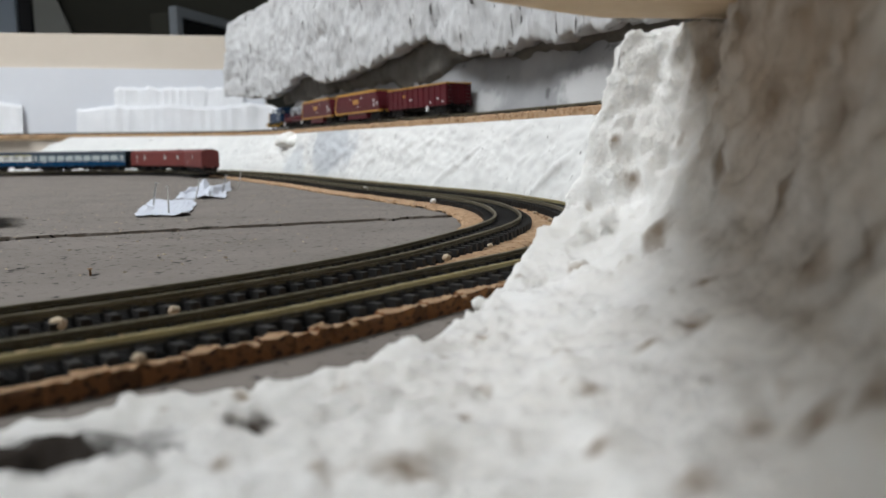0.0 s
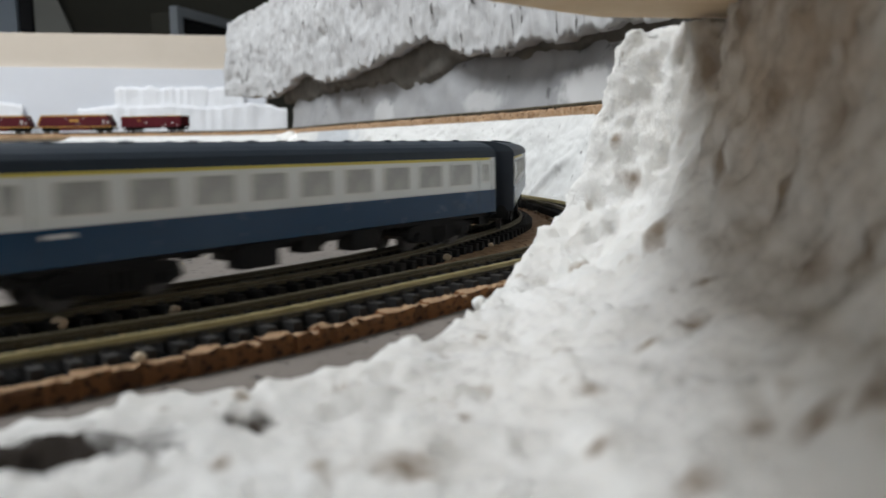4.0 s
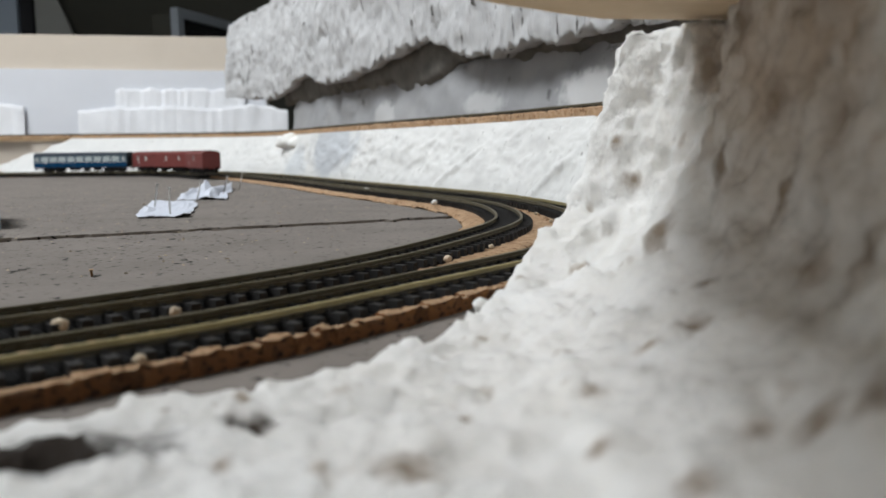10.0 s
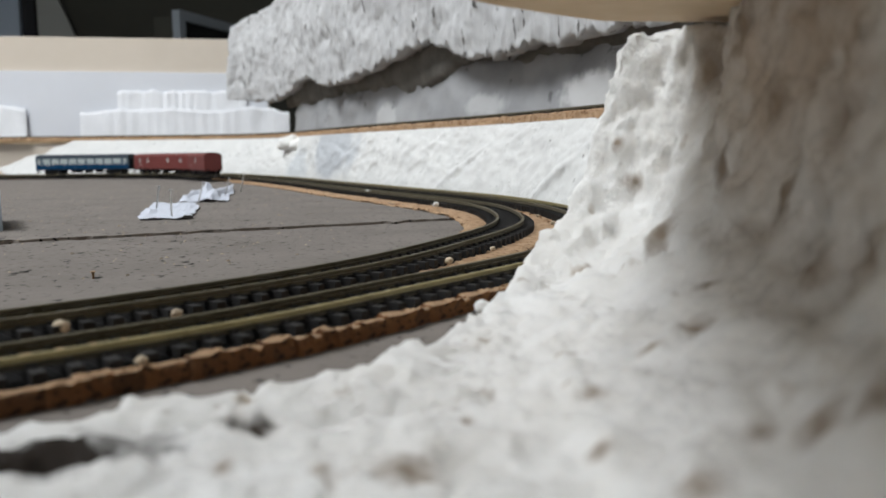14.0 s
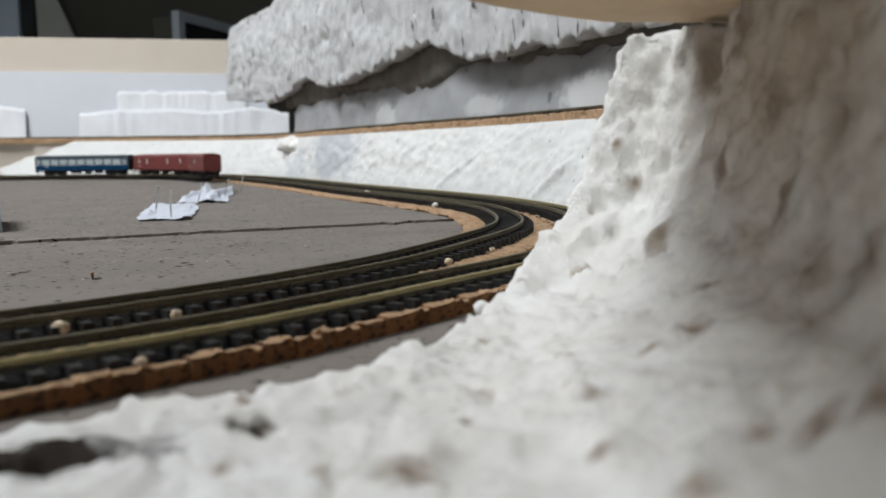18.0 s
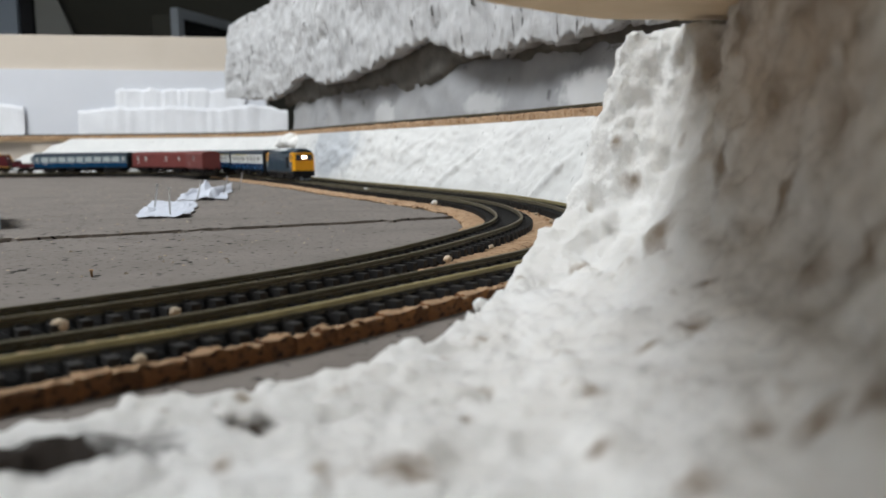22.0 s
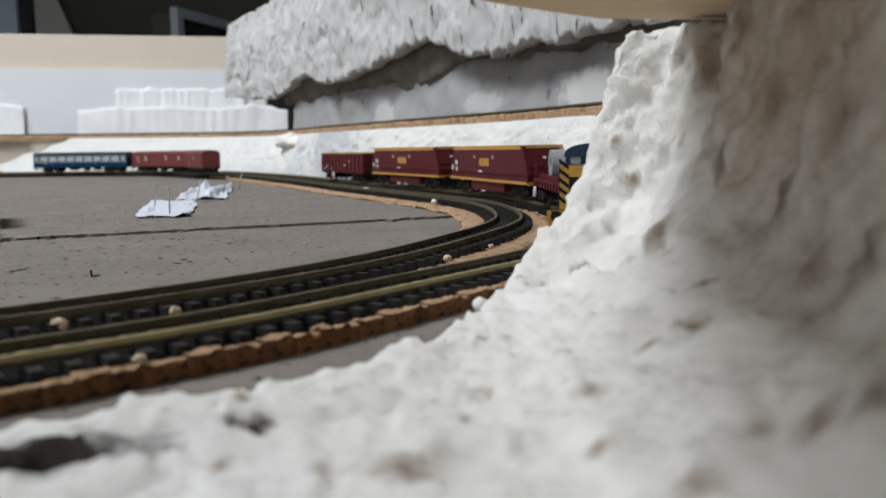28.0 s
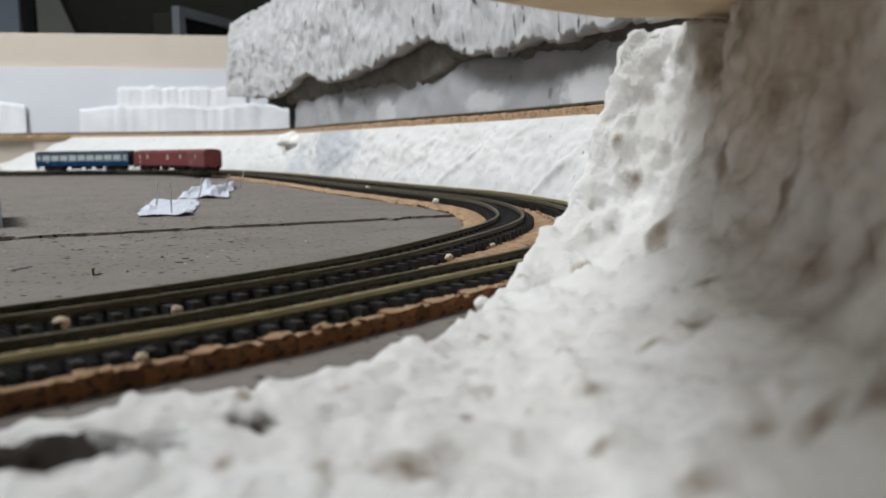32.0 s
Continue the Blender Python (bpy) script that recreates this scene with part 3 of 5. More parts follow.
LIP_Z = [.087, .0874, .0869, .0885, .0892, .0914, .0975, .105, .1106, .1101, .102, .095, .0962, .102, .1133, .1052, .0950, .0952, .0970]


def overhang():
    s0, s1 = .06, spot_on(FREIGHT_LINE, -.287, 1.15, 0, 2)
    n = int((s1 - s0) / .0022)
    verts, faces = [], []
    front = 64
    for i in range(n + 1):
        s = s0 + (s1 - s0) * i / n
        f_ = i / n
        base = FREIGHT_LINE.at(s)[2]
        lip = float(np.interp(s, LIP_S, LIP_Z)) + .004 * noise.noise(Vector((s * 45, 4.3, 0))) + .005 * noise.noise(Vector((s * 120, 7, 0))) + .003 * noise.noise(Vector((s * 310, 17, 0)))
        topz = float(np.interp(s, [0, .50, .70, .81, .883, .934, .949, .97], [.262, .258, .232, .2145, .205, .193, .187, .180])) + .002 * noise.noise(Vector((s * 60, 11, 0)))
        if f_ > .9:
            lip = lip * (1 - (f_ - .9) / .1) + .101 * (f_ - .9) / .1
        ring = [(-.075, lip + .03 - base), (-.05, lip + .024 - base), (-.024, lip + .013 - base), (-.008, lip + .002 - base)]
        for r in range(front + 1):
            t = r / front
            ring.append((.004 - .010 * t + .004 * math.sin(3 * t), lip + (topz - lip) * t - base))
        ring += [(-.03, topz - base), (-.07, topz - base)]
        for o, z in ring:
            p = beside(FREIGHT_LINE, s, o, z)
            c = lumps(p, .03, 2)
            d = lumps(p, .007, 5)
            g = abs(noise.noise(Vector((s * 130, z * 22, 8)))) + .7 * abs(noise.noise(Vector((s * 300, z * 60, 3))))
            cut = max(0, noise.noise(Vector((s * 75, z * 9, 21))) - .35)
            p += Vector((-.9, -.4, .1)) * (.003 * c + .0006 * d + .0024 * (g - .4) - .012 * cut - .012 * max(0, noise.noise(Vector((p.x / .007, p.y / .007, p.z / .019))) - .25) + .0005 * noise.noise(p / .0045))
            verts.append(p)
        k = len(ring)
    for i in range(n):
        for r in range(k - 1):
            a = i * k + r
            faces.append((a, a + k, a + k + 1, a + 1))
    faces.append(tuple(range(n * k, n * k + k)))
    tagged(new("plaster_overhang", mesh_of("plaster_overhang", verts, faces, PLASTER_GREY, True)), "pitted grey-white plaster rock hanging over the ledge", "plaster rock")
    # brown mass recessed behind the lip; its colour holds much of the overhang's shadow
    rock = tagged(new("hollow_rock"), "brown plaster mass under the overhang, its shadow painted into the colour", "plaster rock")
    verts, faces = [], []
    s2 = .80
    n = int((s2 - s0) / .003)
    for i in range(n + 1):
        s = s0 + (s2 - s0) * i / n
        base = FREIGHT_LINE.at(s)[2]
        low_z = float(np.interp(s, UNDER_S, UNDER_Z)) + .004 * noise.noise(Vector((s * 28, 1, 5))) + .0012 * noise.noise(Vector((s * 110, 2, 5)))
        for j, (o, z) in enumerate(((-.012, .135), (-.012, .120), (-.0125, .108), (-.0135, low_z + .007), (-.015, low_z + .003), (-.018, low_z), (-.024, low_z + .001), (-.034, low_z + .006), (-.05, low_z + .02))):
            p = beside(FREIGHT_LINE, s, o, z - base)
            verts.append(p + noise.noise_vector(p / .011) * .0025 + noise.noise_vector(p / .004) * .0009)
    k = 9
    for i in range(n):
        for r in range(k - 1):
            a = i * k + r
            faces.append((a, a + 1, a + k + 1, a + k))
    part("rock_underside", mesh_of("rock_underside", verts, faces, HOLLOW_SHADE, True), rock)
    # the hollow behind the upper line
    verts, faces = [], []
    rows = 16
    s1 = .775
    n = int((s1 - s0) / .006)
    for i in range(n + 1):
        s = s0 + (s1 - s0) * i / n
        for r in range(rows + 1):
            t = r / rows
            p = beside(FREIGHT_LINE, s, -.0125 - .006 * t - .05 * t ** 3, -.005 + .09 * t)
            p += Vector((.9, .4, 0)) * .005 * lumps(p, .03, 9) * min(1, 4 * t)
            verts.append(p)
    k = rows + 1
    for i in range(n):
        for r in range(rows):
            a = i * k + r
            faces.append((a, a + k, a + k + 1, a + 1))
    tagged(new("cave_wall", mesh_of("cave_wall", verts, faces, CAVE, True)), "smooth grey rendered wall behind the ledge, shade painted into its colour", "cave wall")


BROW = [(.075, .40), (.050, .28), (.030, .205), (.0255, .182), (.0300, .170), (.0408, .1628), (.0470, .1565), (.0472, .146), (.0460, .132), (.0462, .115), (.0455, .095), (.0445, .075), (.0430, .055), (.043, .03), (.045, -.03), (.06, -.20)]


def near_rock():
    """Plaster bank on the near side of the outer line; it climbs into a rock wall beside the tunnel mouth."""
    q = FREIGHT_LINE.at(np.arange(FR_TIP - .05, FR_END - .1, .003))[:, :2]
    far_steps = [(-.01, 0), (0, .001), (.0070, .0078), (.0118, .0120), (.0138, .0166), (.0155, .0212), (.0182, .0302), (.0212, .0382), (.0230, .0437), (.0258, .0482), (.0266, .053), (.2, .056)]
    face_steps = [(-.002, .056), (0, .0515), (.0012, .043), (.003, .033), (.0055, .024), (.0085, .0165), (.013, .0105), (.019, .0062), (.027, .0032), (.038, .0012), (.055, .0002), (.3, 0)]
    brow = np.array(BROW)
    def in_front(x, y):
        """How far a place lies before the wall's upper edge; negative behind it."""
        a, d = brow[:-1], np.diff(brow, axis=0)
        w = np.array((x, y)) - a
        t = np.clip((w * d).sum(1) / (d * d).sum(1), 0, 1)
        off = w - t[:, None] * d
        r = np.hypot(off[:, 0], off[:, 1])
        i = int(np.argmin(r))
        edge_x = float(np.interp(y, brow[::-1, 1], brow[::-1, 0]))
        return -r[i] if x > edge_x else r[i]
    def steps(v, table):
        return float(np.interp(v, [a for a, _ in table], [b for _, b in table]))
    xs = np.concatenate([np.arange(-.26, -.09, .003), np.arange(-.09, .075, .0009), np.arange(.076, .20, .005)])
    ys = np.concatenate([np.arange(-.20, .02, .006), np.arange(.02, .20, .0011), np.arange(.202, .40, .004)])
    verts, faces, keep = [], [], []
    for y in ys:
        for x in xs:
            d2 = (q[:, 0] - x) ** 2 + (q[:, 1] - y) ** 2
            j = int(np.argmin(d2))
            d = math.sqrt(d2[j])
            t = q[min(j + 1, len(q) - 1)] - q[max(j - 1, 0)]
            out = -t[1] * (x - q[j, 0]) + t[0] * (y - q[j, 1]) > 0
            foot_far = .0108 + max(0, y - .165) * .45 + .0015 * noise.noise(Vector((y * 90, 0, 0)))
            face = steps(in_front(x, y) + .0030 * noise.noise(Vector((x * 75, y * 75, 4))) + .0014 * noise.noise(Vector((x * 190, y * 190, 7))), face_steps)
            side_z = steps(x - foot_far, far_steps)
            z = min(side_z, face)
            p = Vector((x, y, 0))
            bank = .0035 + .0009 * lumps(p, .020, 1) + .0011 * lumps(p, .0065, 6) + .0012 * (abs(noise.noise(p / .0030)) - .25) + .0008 * noise.noise(p / .0016)
            hole = min(math.hypot((x + .0345) / .0058, (y - .0705) / .0026), math.hypot((x + .0194) / .0015, (y - .080) / .0016))
            bank = max(.0007, bank - .012 * min(1, max(0, 1 - hole) * 3))
            # a long shallow furrow where two coats of plaster meet
            furrow = y - (.0798 + .24 * (x + .0266) + .002 * noise.noise(Vector((x * 90, 3, 0))))
            bank -= .0024 * math.exp(-(furrow / .0012) ** 2) * min(1, max(0, (.012 - x) / .01))
            edge = float(np.interp(q[j, 1], [.09, .097, .113, .122, .139, .155, .168], [.019, .021, .0285, .027, .025, .018, .0124]))
            ramp = min(1, max(0, (d - edge + .0015 * noise.noise(Vector((x * 160, y * 160, 2)))) / .0035))
            z = (z + bank) * ramp - .0006 * (1 - ramp)
            p.z = min(z, .0514)
            verts.append(p)
            keep.append(out and d > .0122 and z > -.0005)
    k = len(xs)
    for i in range(len(ys) - 1):
        for j in range(k - 1):
            a = i * k + j
            if keep[a] or keep[a + 1] or keep[a + k] or keep[a + k + 1]:
                faces.append((a, a + 1, a + k + 1, a + k))
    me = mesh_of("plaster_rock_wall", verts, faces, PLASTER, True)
    bm = bmesh.new()
    bm.from_mesh(me)
    bmesh.ops.delete(bm, geom=[v for v in bm.verts if not v.link_faces], context="VERTS")
    bmesh.ops.triangulate(bm, faces=bm.faces)
    for limit in (.006, .003, .0018):
        long_ = [e for e in bm.edges if e.calc_length() > limit and max(v.co.z for v in e.verts) > .008 and all(-.05 < v.co.x < .075 and .03 < v.co.y < .20 for v in e.verts)]
        bmesh.ops.subdivide_edges(bm, edges=long_, cuts=1)
        bmesh.ops.triangulate(bm, faces=bm.faces)
    bm.normal_update()
    push = []
    for v in bm.verts:
        p = v.co
        steep = min(1, max(0, (p.z - .004) / .012))
        w = .0016 * noise.noise(p / .011 + Vector((3, 0, 0))) + .0014 * noise.noise(p / .0052) + .0010 * noise.noise(p / .0026) + .0006 * noise.noise(p / .0013)
        pit = max(0, noise.noise(Vector((p.x / .0062, p.y / .0062, p.z / .010 + 4))) - .42)
        small = max(0, noise.noise(Vector((p.x / .0024, p.y / .0024, p.z / .0036 + 9))) - .30) * min(1, max(0, (p.y - .12) / .03))
        push.append(v.normal * (w - .006 * pit - .0035 * small) * steep)
    for v, o in zip(bm.verts, push):
        v.co += o
        v.co.z = min(v.co.z, .0515)
    for f in bm.faces:
        f.smooth = True
    bm.to_mesh(me)
    bm.free()
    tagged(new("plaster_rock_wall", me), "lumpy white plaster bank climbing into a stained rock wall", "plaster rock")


embankment()
overhang()
near_rock()


def plank():
    bm = bmesh.new()
    # the near outline, out of view, is extended to shade the rock wall
    prism(bm, [(-1, 124), (8.8, 137), (21.6, 149), (29, 155), (48, 158), (240, 176), (240, -10), (60, -40), (10, -30), (-2, 0), (-10, 30), (-9, 75), (-4, 108)], "z", 52.0, 56.5)
    tagged(new("plywood_sheet", finish(bm, "plywood_sheet", PLY, .6)), "pale plywood sheet laid over the tunnel mouth, extended unseen for shade", "plywood sheet")


plank()


def backscene():
    wall = tagged(new("backscene"), "white card backscene under a bare board strip", "backscene")
    def board(name, z0a, z1a, z0b, z1b, back, material, thick=.004):
        (xa, ya), (xb, yb) = (-2.4, 1.33), (-.30, 1.475)
        v = []
        for x, y, a, b in ((xa, ya, z0a, z1a), (xb, yb, z0b, z1b)):
            v += [(x, y + back, a), (x, y + back, b), (x, y + back + thick, b), (x, y + back + thick, a)]
        f_ = [(0, 1, 2, 3), (7, 6, 5, 4)] + [(i, i + 4, (i + 1) % 4 + 4, (i + 1) % 4) for i in range(4)]
        part(name, mesh_of(name, v, f_, material), wall)
    board("white_card", .052, .205, .052, .165, 0, WHITEBOARD)
    board("bare_board", .0, .262, .0, .222, .0045, MDF, .012)


def cloth(name, x0, x1, z0, z1, back, seed):
    """Crumpled plaster cloth leaning on the backscene."""
    verts, faces, n, rows = [], [], 70, 8
    for i in range(n + 1):
        x = x0 + (x1 - x0) * i / n
        y = 1.33 + (x + 2.4) * .069 - back
        for r in range(rows + 1):
            t = r / rows
            end = min(1, (i + 1) / 9, (n + 1 - i) / 9)
            z = z0 + (z1 - z0) * t * (.88 + .12 * end ** .5) + (.006 * noise.noise(Vector((x * 14, seed, 9))) + .004 * noise.noise(Vector((x * 60, seed, 0)))) * t
            verts.append((x, y - .0030 * noise.noise(Vector((x * 140, seed, t * .5))) - .002 * noise.noise(Vector((x * 25, seed, t))) + .004 * t, z))
    m = len(verts)
    verts += [(x, y + .003, z) for x, y, z in verts]
    k = rows + 1
    for i in range(n):
        for r in range(rows):
            a = i * k + r
            faces += [(a, a + 1, a + k + 1, a + k), (m + a, m + a + k, m + a + k + 1, m + a + 1)]
        a = i * k + rows
        faces.append((a, m + a, m + a + k, a + k))
    tagged(new("plaster_cloth_strip", mesh_of("plaster_cloth_strip", verts, faces, WHITECLOTH, True)), "crumpled white plaster cloth against the backscene", "plaster cloth", group="plaster cloth strips")


backscene()
cloth("lower", -.61, -.262, .056, .105, .018, 1)
cloth("upper", -.55, -.335, .09, .137, .008, 3)
cloth("small", -1.1, -.70, .056, .115, .012, 6)


# ---- rolling stock; lengths in millimetres, forwards is +x, the rail's top is z = 0 ----
def wheelset_mesh(r):
    bm = bmesh.new()
    for y in (-4.4, 4.4):
        tube(bm, 0, y, r, r, 1.3, "y", 16)
        tube(bm, 0, y * .9, r, r + .45, .5, "y", 16)
    tube(bm, 0, 0, r, .7, 9, "y", 8)
    return finish(bm, "wheelset", WHEEL, smooth=False)


WHEELS = {r: wheelset_mesh(r) for r in (2.6, 3.1, 3.6)}


def bogie_mesh(base, r):
    bm = bmesh.new()
    for y in (-6.6, 6.6):
        prism(bm, [(-base / 2 - 4, 3.2), (-base / 2 - 3, 5.6), (-3, 6.2), (3, 6.2), (base / 2 + 3, 5.6), (base / 2 + 4, 3.2), (base / 2 + 1.5, 1.9), (base / 2 - 2.5, 2.2), (4, 1.6), (-4, 1.6), (2.5 - base / 2, 2.2), (-base / 2 - 1.5, 1.9)], "y", y - .8, y + .8)
        for x in (-base / 2, base / 2):
            tube(bm, x, y * 1.13, r, 1.15, 1.2, "y", 10)
        for x in (-1.8, 0, 1.8):
            tube(bm, x, y * 1.1, 3.6, .7, 3, "z", 8)
    box(bm, -3, 3, -6, 6, 3, 7)
    box(bm, -base / 2 - 4, -base / 2 - 3, -6.5, 6.5, 3.6, 4.8)
    box(bm, base / 2 + 3, base / 2 + 4, -6.5, 6.5, 3.6, 4.8)
    return finish(bm, "bogie", BLACK)


BOGIES = {(b, r): bogie_mesh(b, r) for b, r in ((17.5, 3.1), (17.0, 3.1), (13.5, 2.6), (20.0, 3.6))}


def bogie(root, x, base, r):
    b = part("bogie", BOGIES[base, r], root, mm(x, 0, 0))
    for dx in (-base / 2, base / 2):
        part("wheelset", WHEELS[r], b, mm(dx, 0, 0))


def coupling_mesh():
    bm = bmesh.new()
    box(bm, -4.5, 0, -.9, .9, 3.4, 4.4)
    box(bm, -.6, .6, -2.6, 2.6, 3.2, 5.4)
    box(bm, .6, 2.2, -2.6, -1.8, 3.2, 5.0)
    return finish(bm, "coupling", BLACK, .1)


COUPLING = coupling_mesh()


BUFFERS = {}


def buffers(root, x, sgn, z=7.2):
    if sgn not in BUFFERS:
        bm = bmesh.new()
        tube(bm, sgn * .9, 0, 0, .7, 1.8, "x", 10)
        tube(bm, sgn * 2.0, 0, 0, 1.5, .6, "x", 12)
        BUFFERS[sgn] = finish(bm, "buffer", BLACK)
    for y in (-5.9, 5.9):
        part("buffer", BUFFERS[sgn], root, mm(x, y, z))


def arch(width, z0, side, rise, k=12):
    """A vehicle's cross-section: upright sides and a bowed roof."""
    w = width / 2
    pts = [(-w, z0), (w, z0), (w, side)]
    for i in range(1, k):
        a = math.pi * i / k
        pts.append((w * math.cos(a) * (1 - .04 * math.sin(a)), side + rise * math.sin(a) ** .75))
    return pts + [(-w, side)]


def roof_mesh(length, width, side, rise, material, name="roof"):
    bm = bmesh.new()
    out = [p for p in arch(width, side - .2, side, rise)]
    prism(bm, out, "x", -length / 2, length / 2)
    return finish(bm, name, material, .25)


PANES = {}


def pane(root, x, sgn, z, w, h, y=9.42, frame_m=WINFRAME, glass=WINDOW):
    """A glazed window in a side: a thin frame with a pane set in it."""
    key = (round(w, 2), round(h, 2), glass.name, frame_m.name)
    if key not in PANES:
        bm = bmesh.new()
        t = .32
        for a in ((-w / 2 - t, w / 2 + t, h / 2, h / 2 + t), (-w / 2 - t, w / 2 + t, -h / 2 - t, -h / 2), (-w / 2 - t, -w / 2, -h / 2, h / 2), (w / 2, w / 2 + t, -h / 2, h / 2)):
            box(bm, a[0], a[1], -.25, .12, a[2], a[3])
        PANES[key] = (finish(bm, "window", frame_m), block("pane", -w / 2, w / 2, -.15, .03, -h / 2, h / 2, glass))
    f_ = part("window", PANES[key][0], root, mm(x, sgn * y, z, 0, 0, 0 if sgn > 0 else 180))
    part("pane", PANES[key][1], f_)


def gangway(root, x, sgn):
    bm = bmesh.new()
    box(bm, min(x, x + sgn * 2.2), max(x, x + sgn * 2.2), -3.6, 3.6, 6.5, 20.5)
    part("gangway", finish(bm, "gangway", BLACK, .3), root, label="black corridor connection")
    part("end_door", block("end_door", min(x + sgn * 2.2, x + sgn * 2.35), max(x + sgn * 2.2, x + sgn * 2.35), -2.4, 2.4, 7.5, 19.5, DOOR_TAN, .0), root)


def coach(label, windows, doors, stripe=None, lower=BLUE, upper=GREY, length=131.0, group="blue and grey coaches", glass=WINDOW):
    root = tagged(new("railway_coach"), label, "coach", group=group)
    L, w = length / 2, 18.8
    bm = bmesh.new()
    box(bm, -L, L, -w / 2, w / 2, 7.2, 13.2)
    part("lower_body", finish(bm, "lower_body", lower, .35), root)
    part("upper_body", block("upper_body", -L + .02, L - .02, -w / 2 + .04, w / 2 - .04, 13.21, 21.3, upper, .2), root)
    part("roof", roof_mesh(length + .6, w + .3, 21.4, 4.2, ROOFGREY if lower is BLUE else lower), root)
    for sgn in (-1, 1):
        bm = bmesh.new()
        box(bm, min(sgn * L, sgn * (L + .35)), max(sgn * L, sgn * (L + .35)), -w / 2 + .1, w / 2 - .1, 6.5, 22.6)
        part("end_panel", finish(bm, "end_panel", NAVY if lower is BLUE else lower, .1), root)
        if lower is BLUE:
            gangway(root, sgn * (L + .35), sgn)
        part("coupling", COUPLING, root, mm(sgn * (L + 3.4), 0, 0, 0, 0, 0 if sgn > 0 else 180))
        buffers(root, sgn * (L - .2), sgn, 6.6)
        for x, ww in windows:
            pane(root, x, sgn, 17.2, ww, 4.9, glass=glass)
        for x in doors:
            pane(root, x, sgn, 17.4, 2.6, 4.2)
            part("door_line", block("door_line", x - 3.05, x - 2.95, min(sgn * 9.36, sgn * 9.44), max(sgn * 9.36, sgn * 9.44), 7.2, 20.6, NAVY), root)
            part("door_line", block("door_line", x + 2.95, x + 3.05, min(sgn * 9.36, sgn * 9.44), max(sgn * 9.36, sgn * 9.44), 7.2, 20.6, NAVY), root)
        if lower is BLUE:
            part("waist_line", block("waist_line", -L + .3, L - .3, min(sgn * 9.38, sgn * 9.45), max(sgn * 9.38, sgn * 9.45), 12.95, 13.25, WHITE), root)
        if stripe:
            part("stripe", block("stripe", stripe[0], stripe[1], min(sgn * 9.38, sgn * 9.46), max(sgn * 9.38, sgn * 9.46), 20.6, 21.25, LEMON), root, label="yellow first class stripe")
        part("number_bar", block("number_bar", sgn * (L - 14), sgn * (L - 14) + 5 * sgn if sgn > 0 else sgn * (L - 14) + 5, min(sgn * 9.38, sgn * 9.45), max(sgn * 9.38, sgn * 9.45), 11.4, 12.1, WHITE), root)
    for x in np.arange(-L + 9, L - 4, 13.5):
        for y in (-3.2, 3.2):
            bm = bmesh.new()
            tube(bm, float(x), y, 25.35, .9, .9, "z", 8)
            part("roof_vent", finish(bm, "roof_vent", ROOFGREY), root)
    bm = bmesh.new()
    for y in (-7.5, 7.5):
        box(bm, -L + 2, L - 2, y - .5, y + .5, 6.1, 7.2)
    part("solebar", finish(bm, "solebar", BLACK), root)
    for a, b, y0, y1, z0 in ((-20, -11, 4, 8.5, 2.6), (-2, 3, 4, 8.3, 3.6), (10, 19, 4.5, 8.6, 2.3), (-16, -9, -8.5, -4, 2.8), (4, 12, -8.6, -4.2, 2.3), (18, 22, -8, -4, 3.8)):
        part("equipment_box", block("equipment_box", a, b, y0, y1, z0, 6.8, BLACK, .3), root)
    bm = bmesh.new()
    for y in (-6, 6):
        prism(bm, [(-30, 6.6), (30, 6.6), (24, 6.0), (12, 5.0), (-12, 5.0), (-24, 6.0)], "y", y - .3, y + .3)
    part("truss", finish(bm, "truss", BLACK), root)
    for x in (-L + min(22, L * .4), L - min(22, L * .4)):
        bogie(root, x, 17.5, 3.1)
    return root


def even(n, w, a, b):
    return [(a + (b - a) * i / (n - 1), w) for i in range(n)]


def roof_panel_bm():
    bm = bmesh.new()
    prism(bm, [(-6.9, 24.3), (-4.1, 25.75), (0, 26.3), (4.1, 25.75), (6.9, 24.3), (6.9, 24.6), (4.1, 26.05), (0, 26.6), (-4.1, 26.05), (-6.9, 24.6)], "x", -22, 16)
    return bm


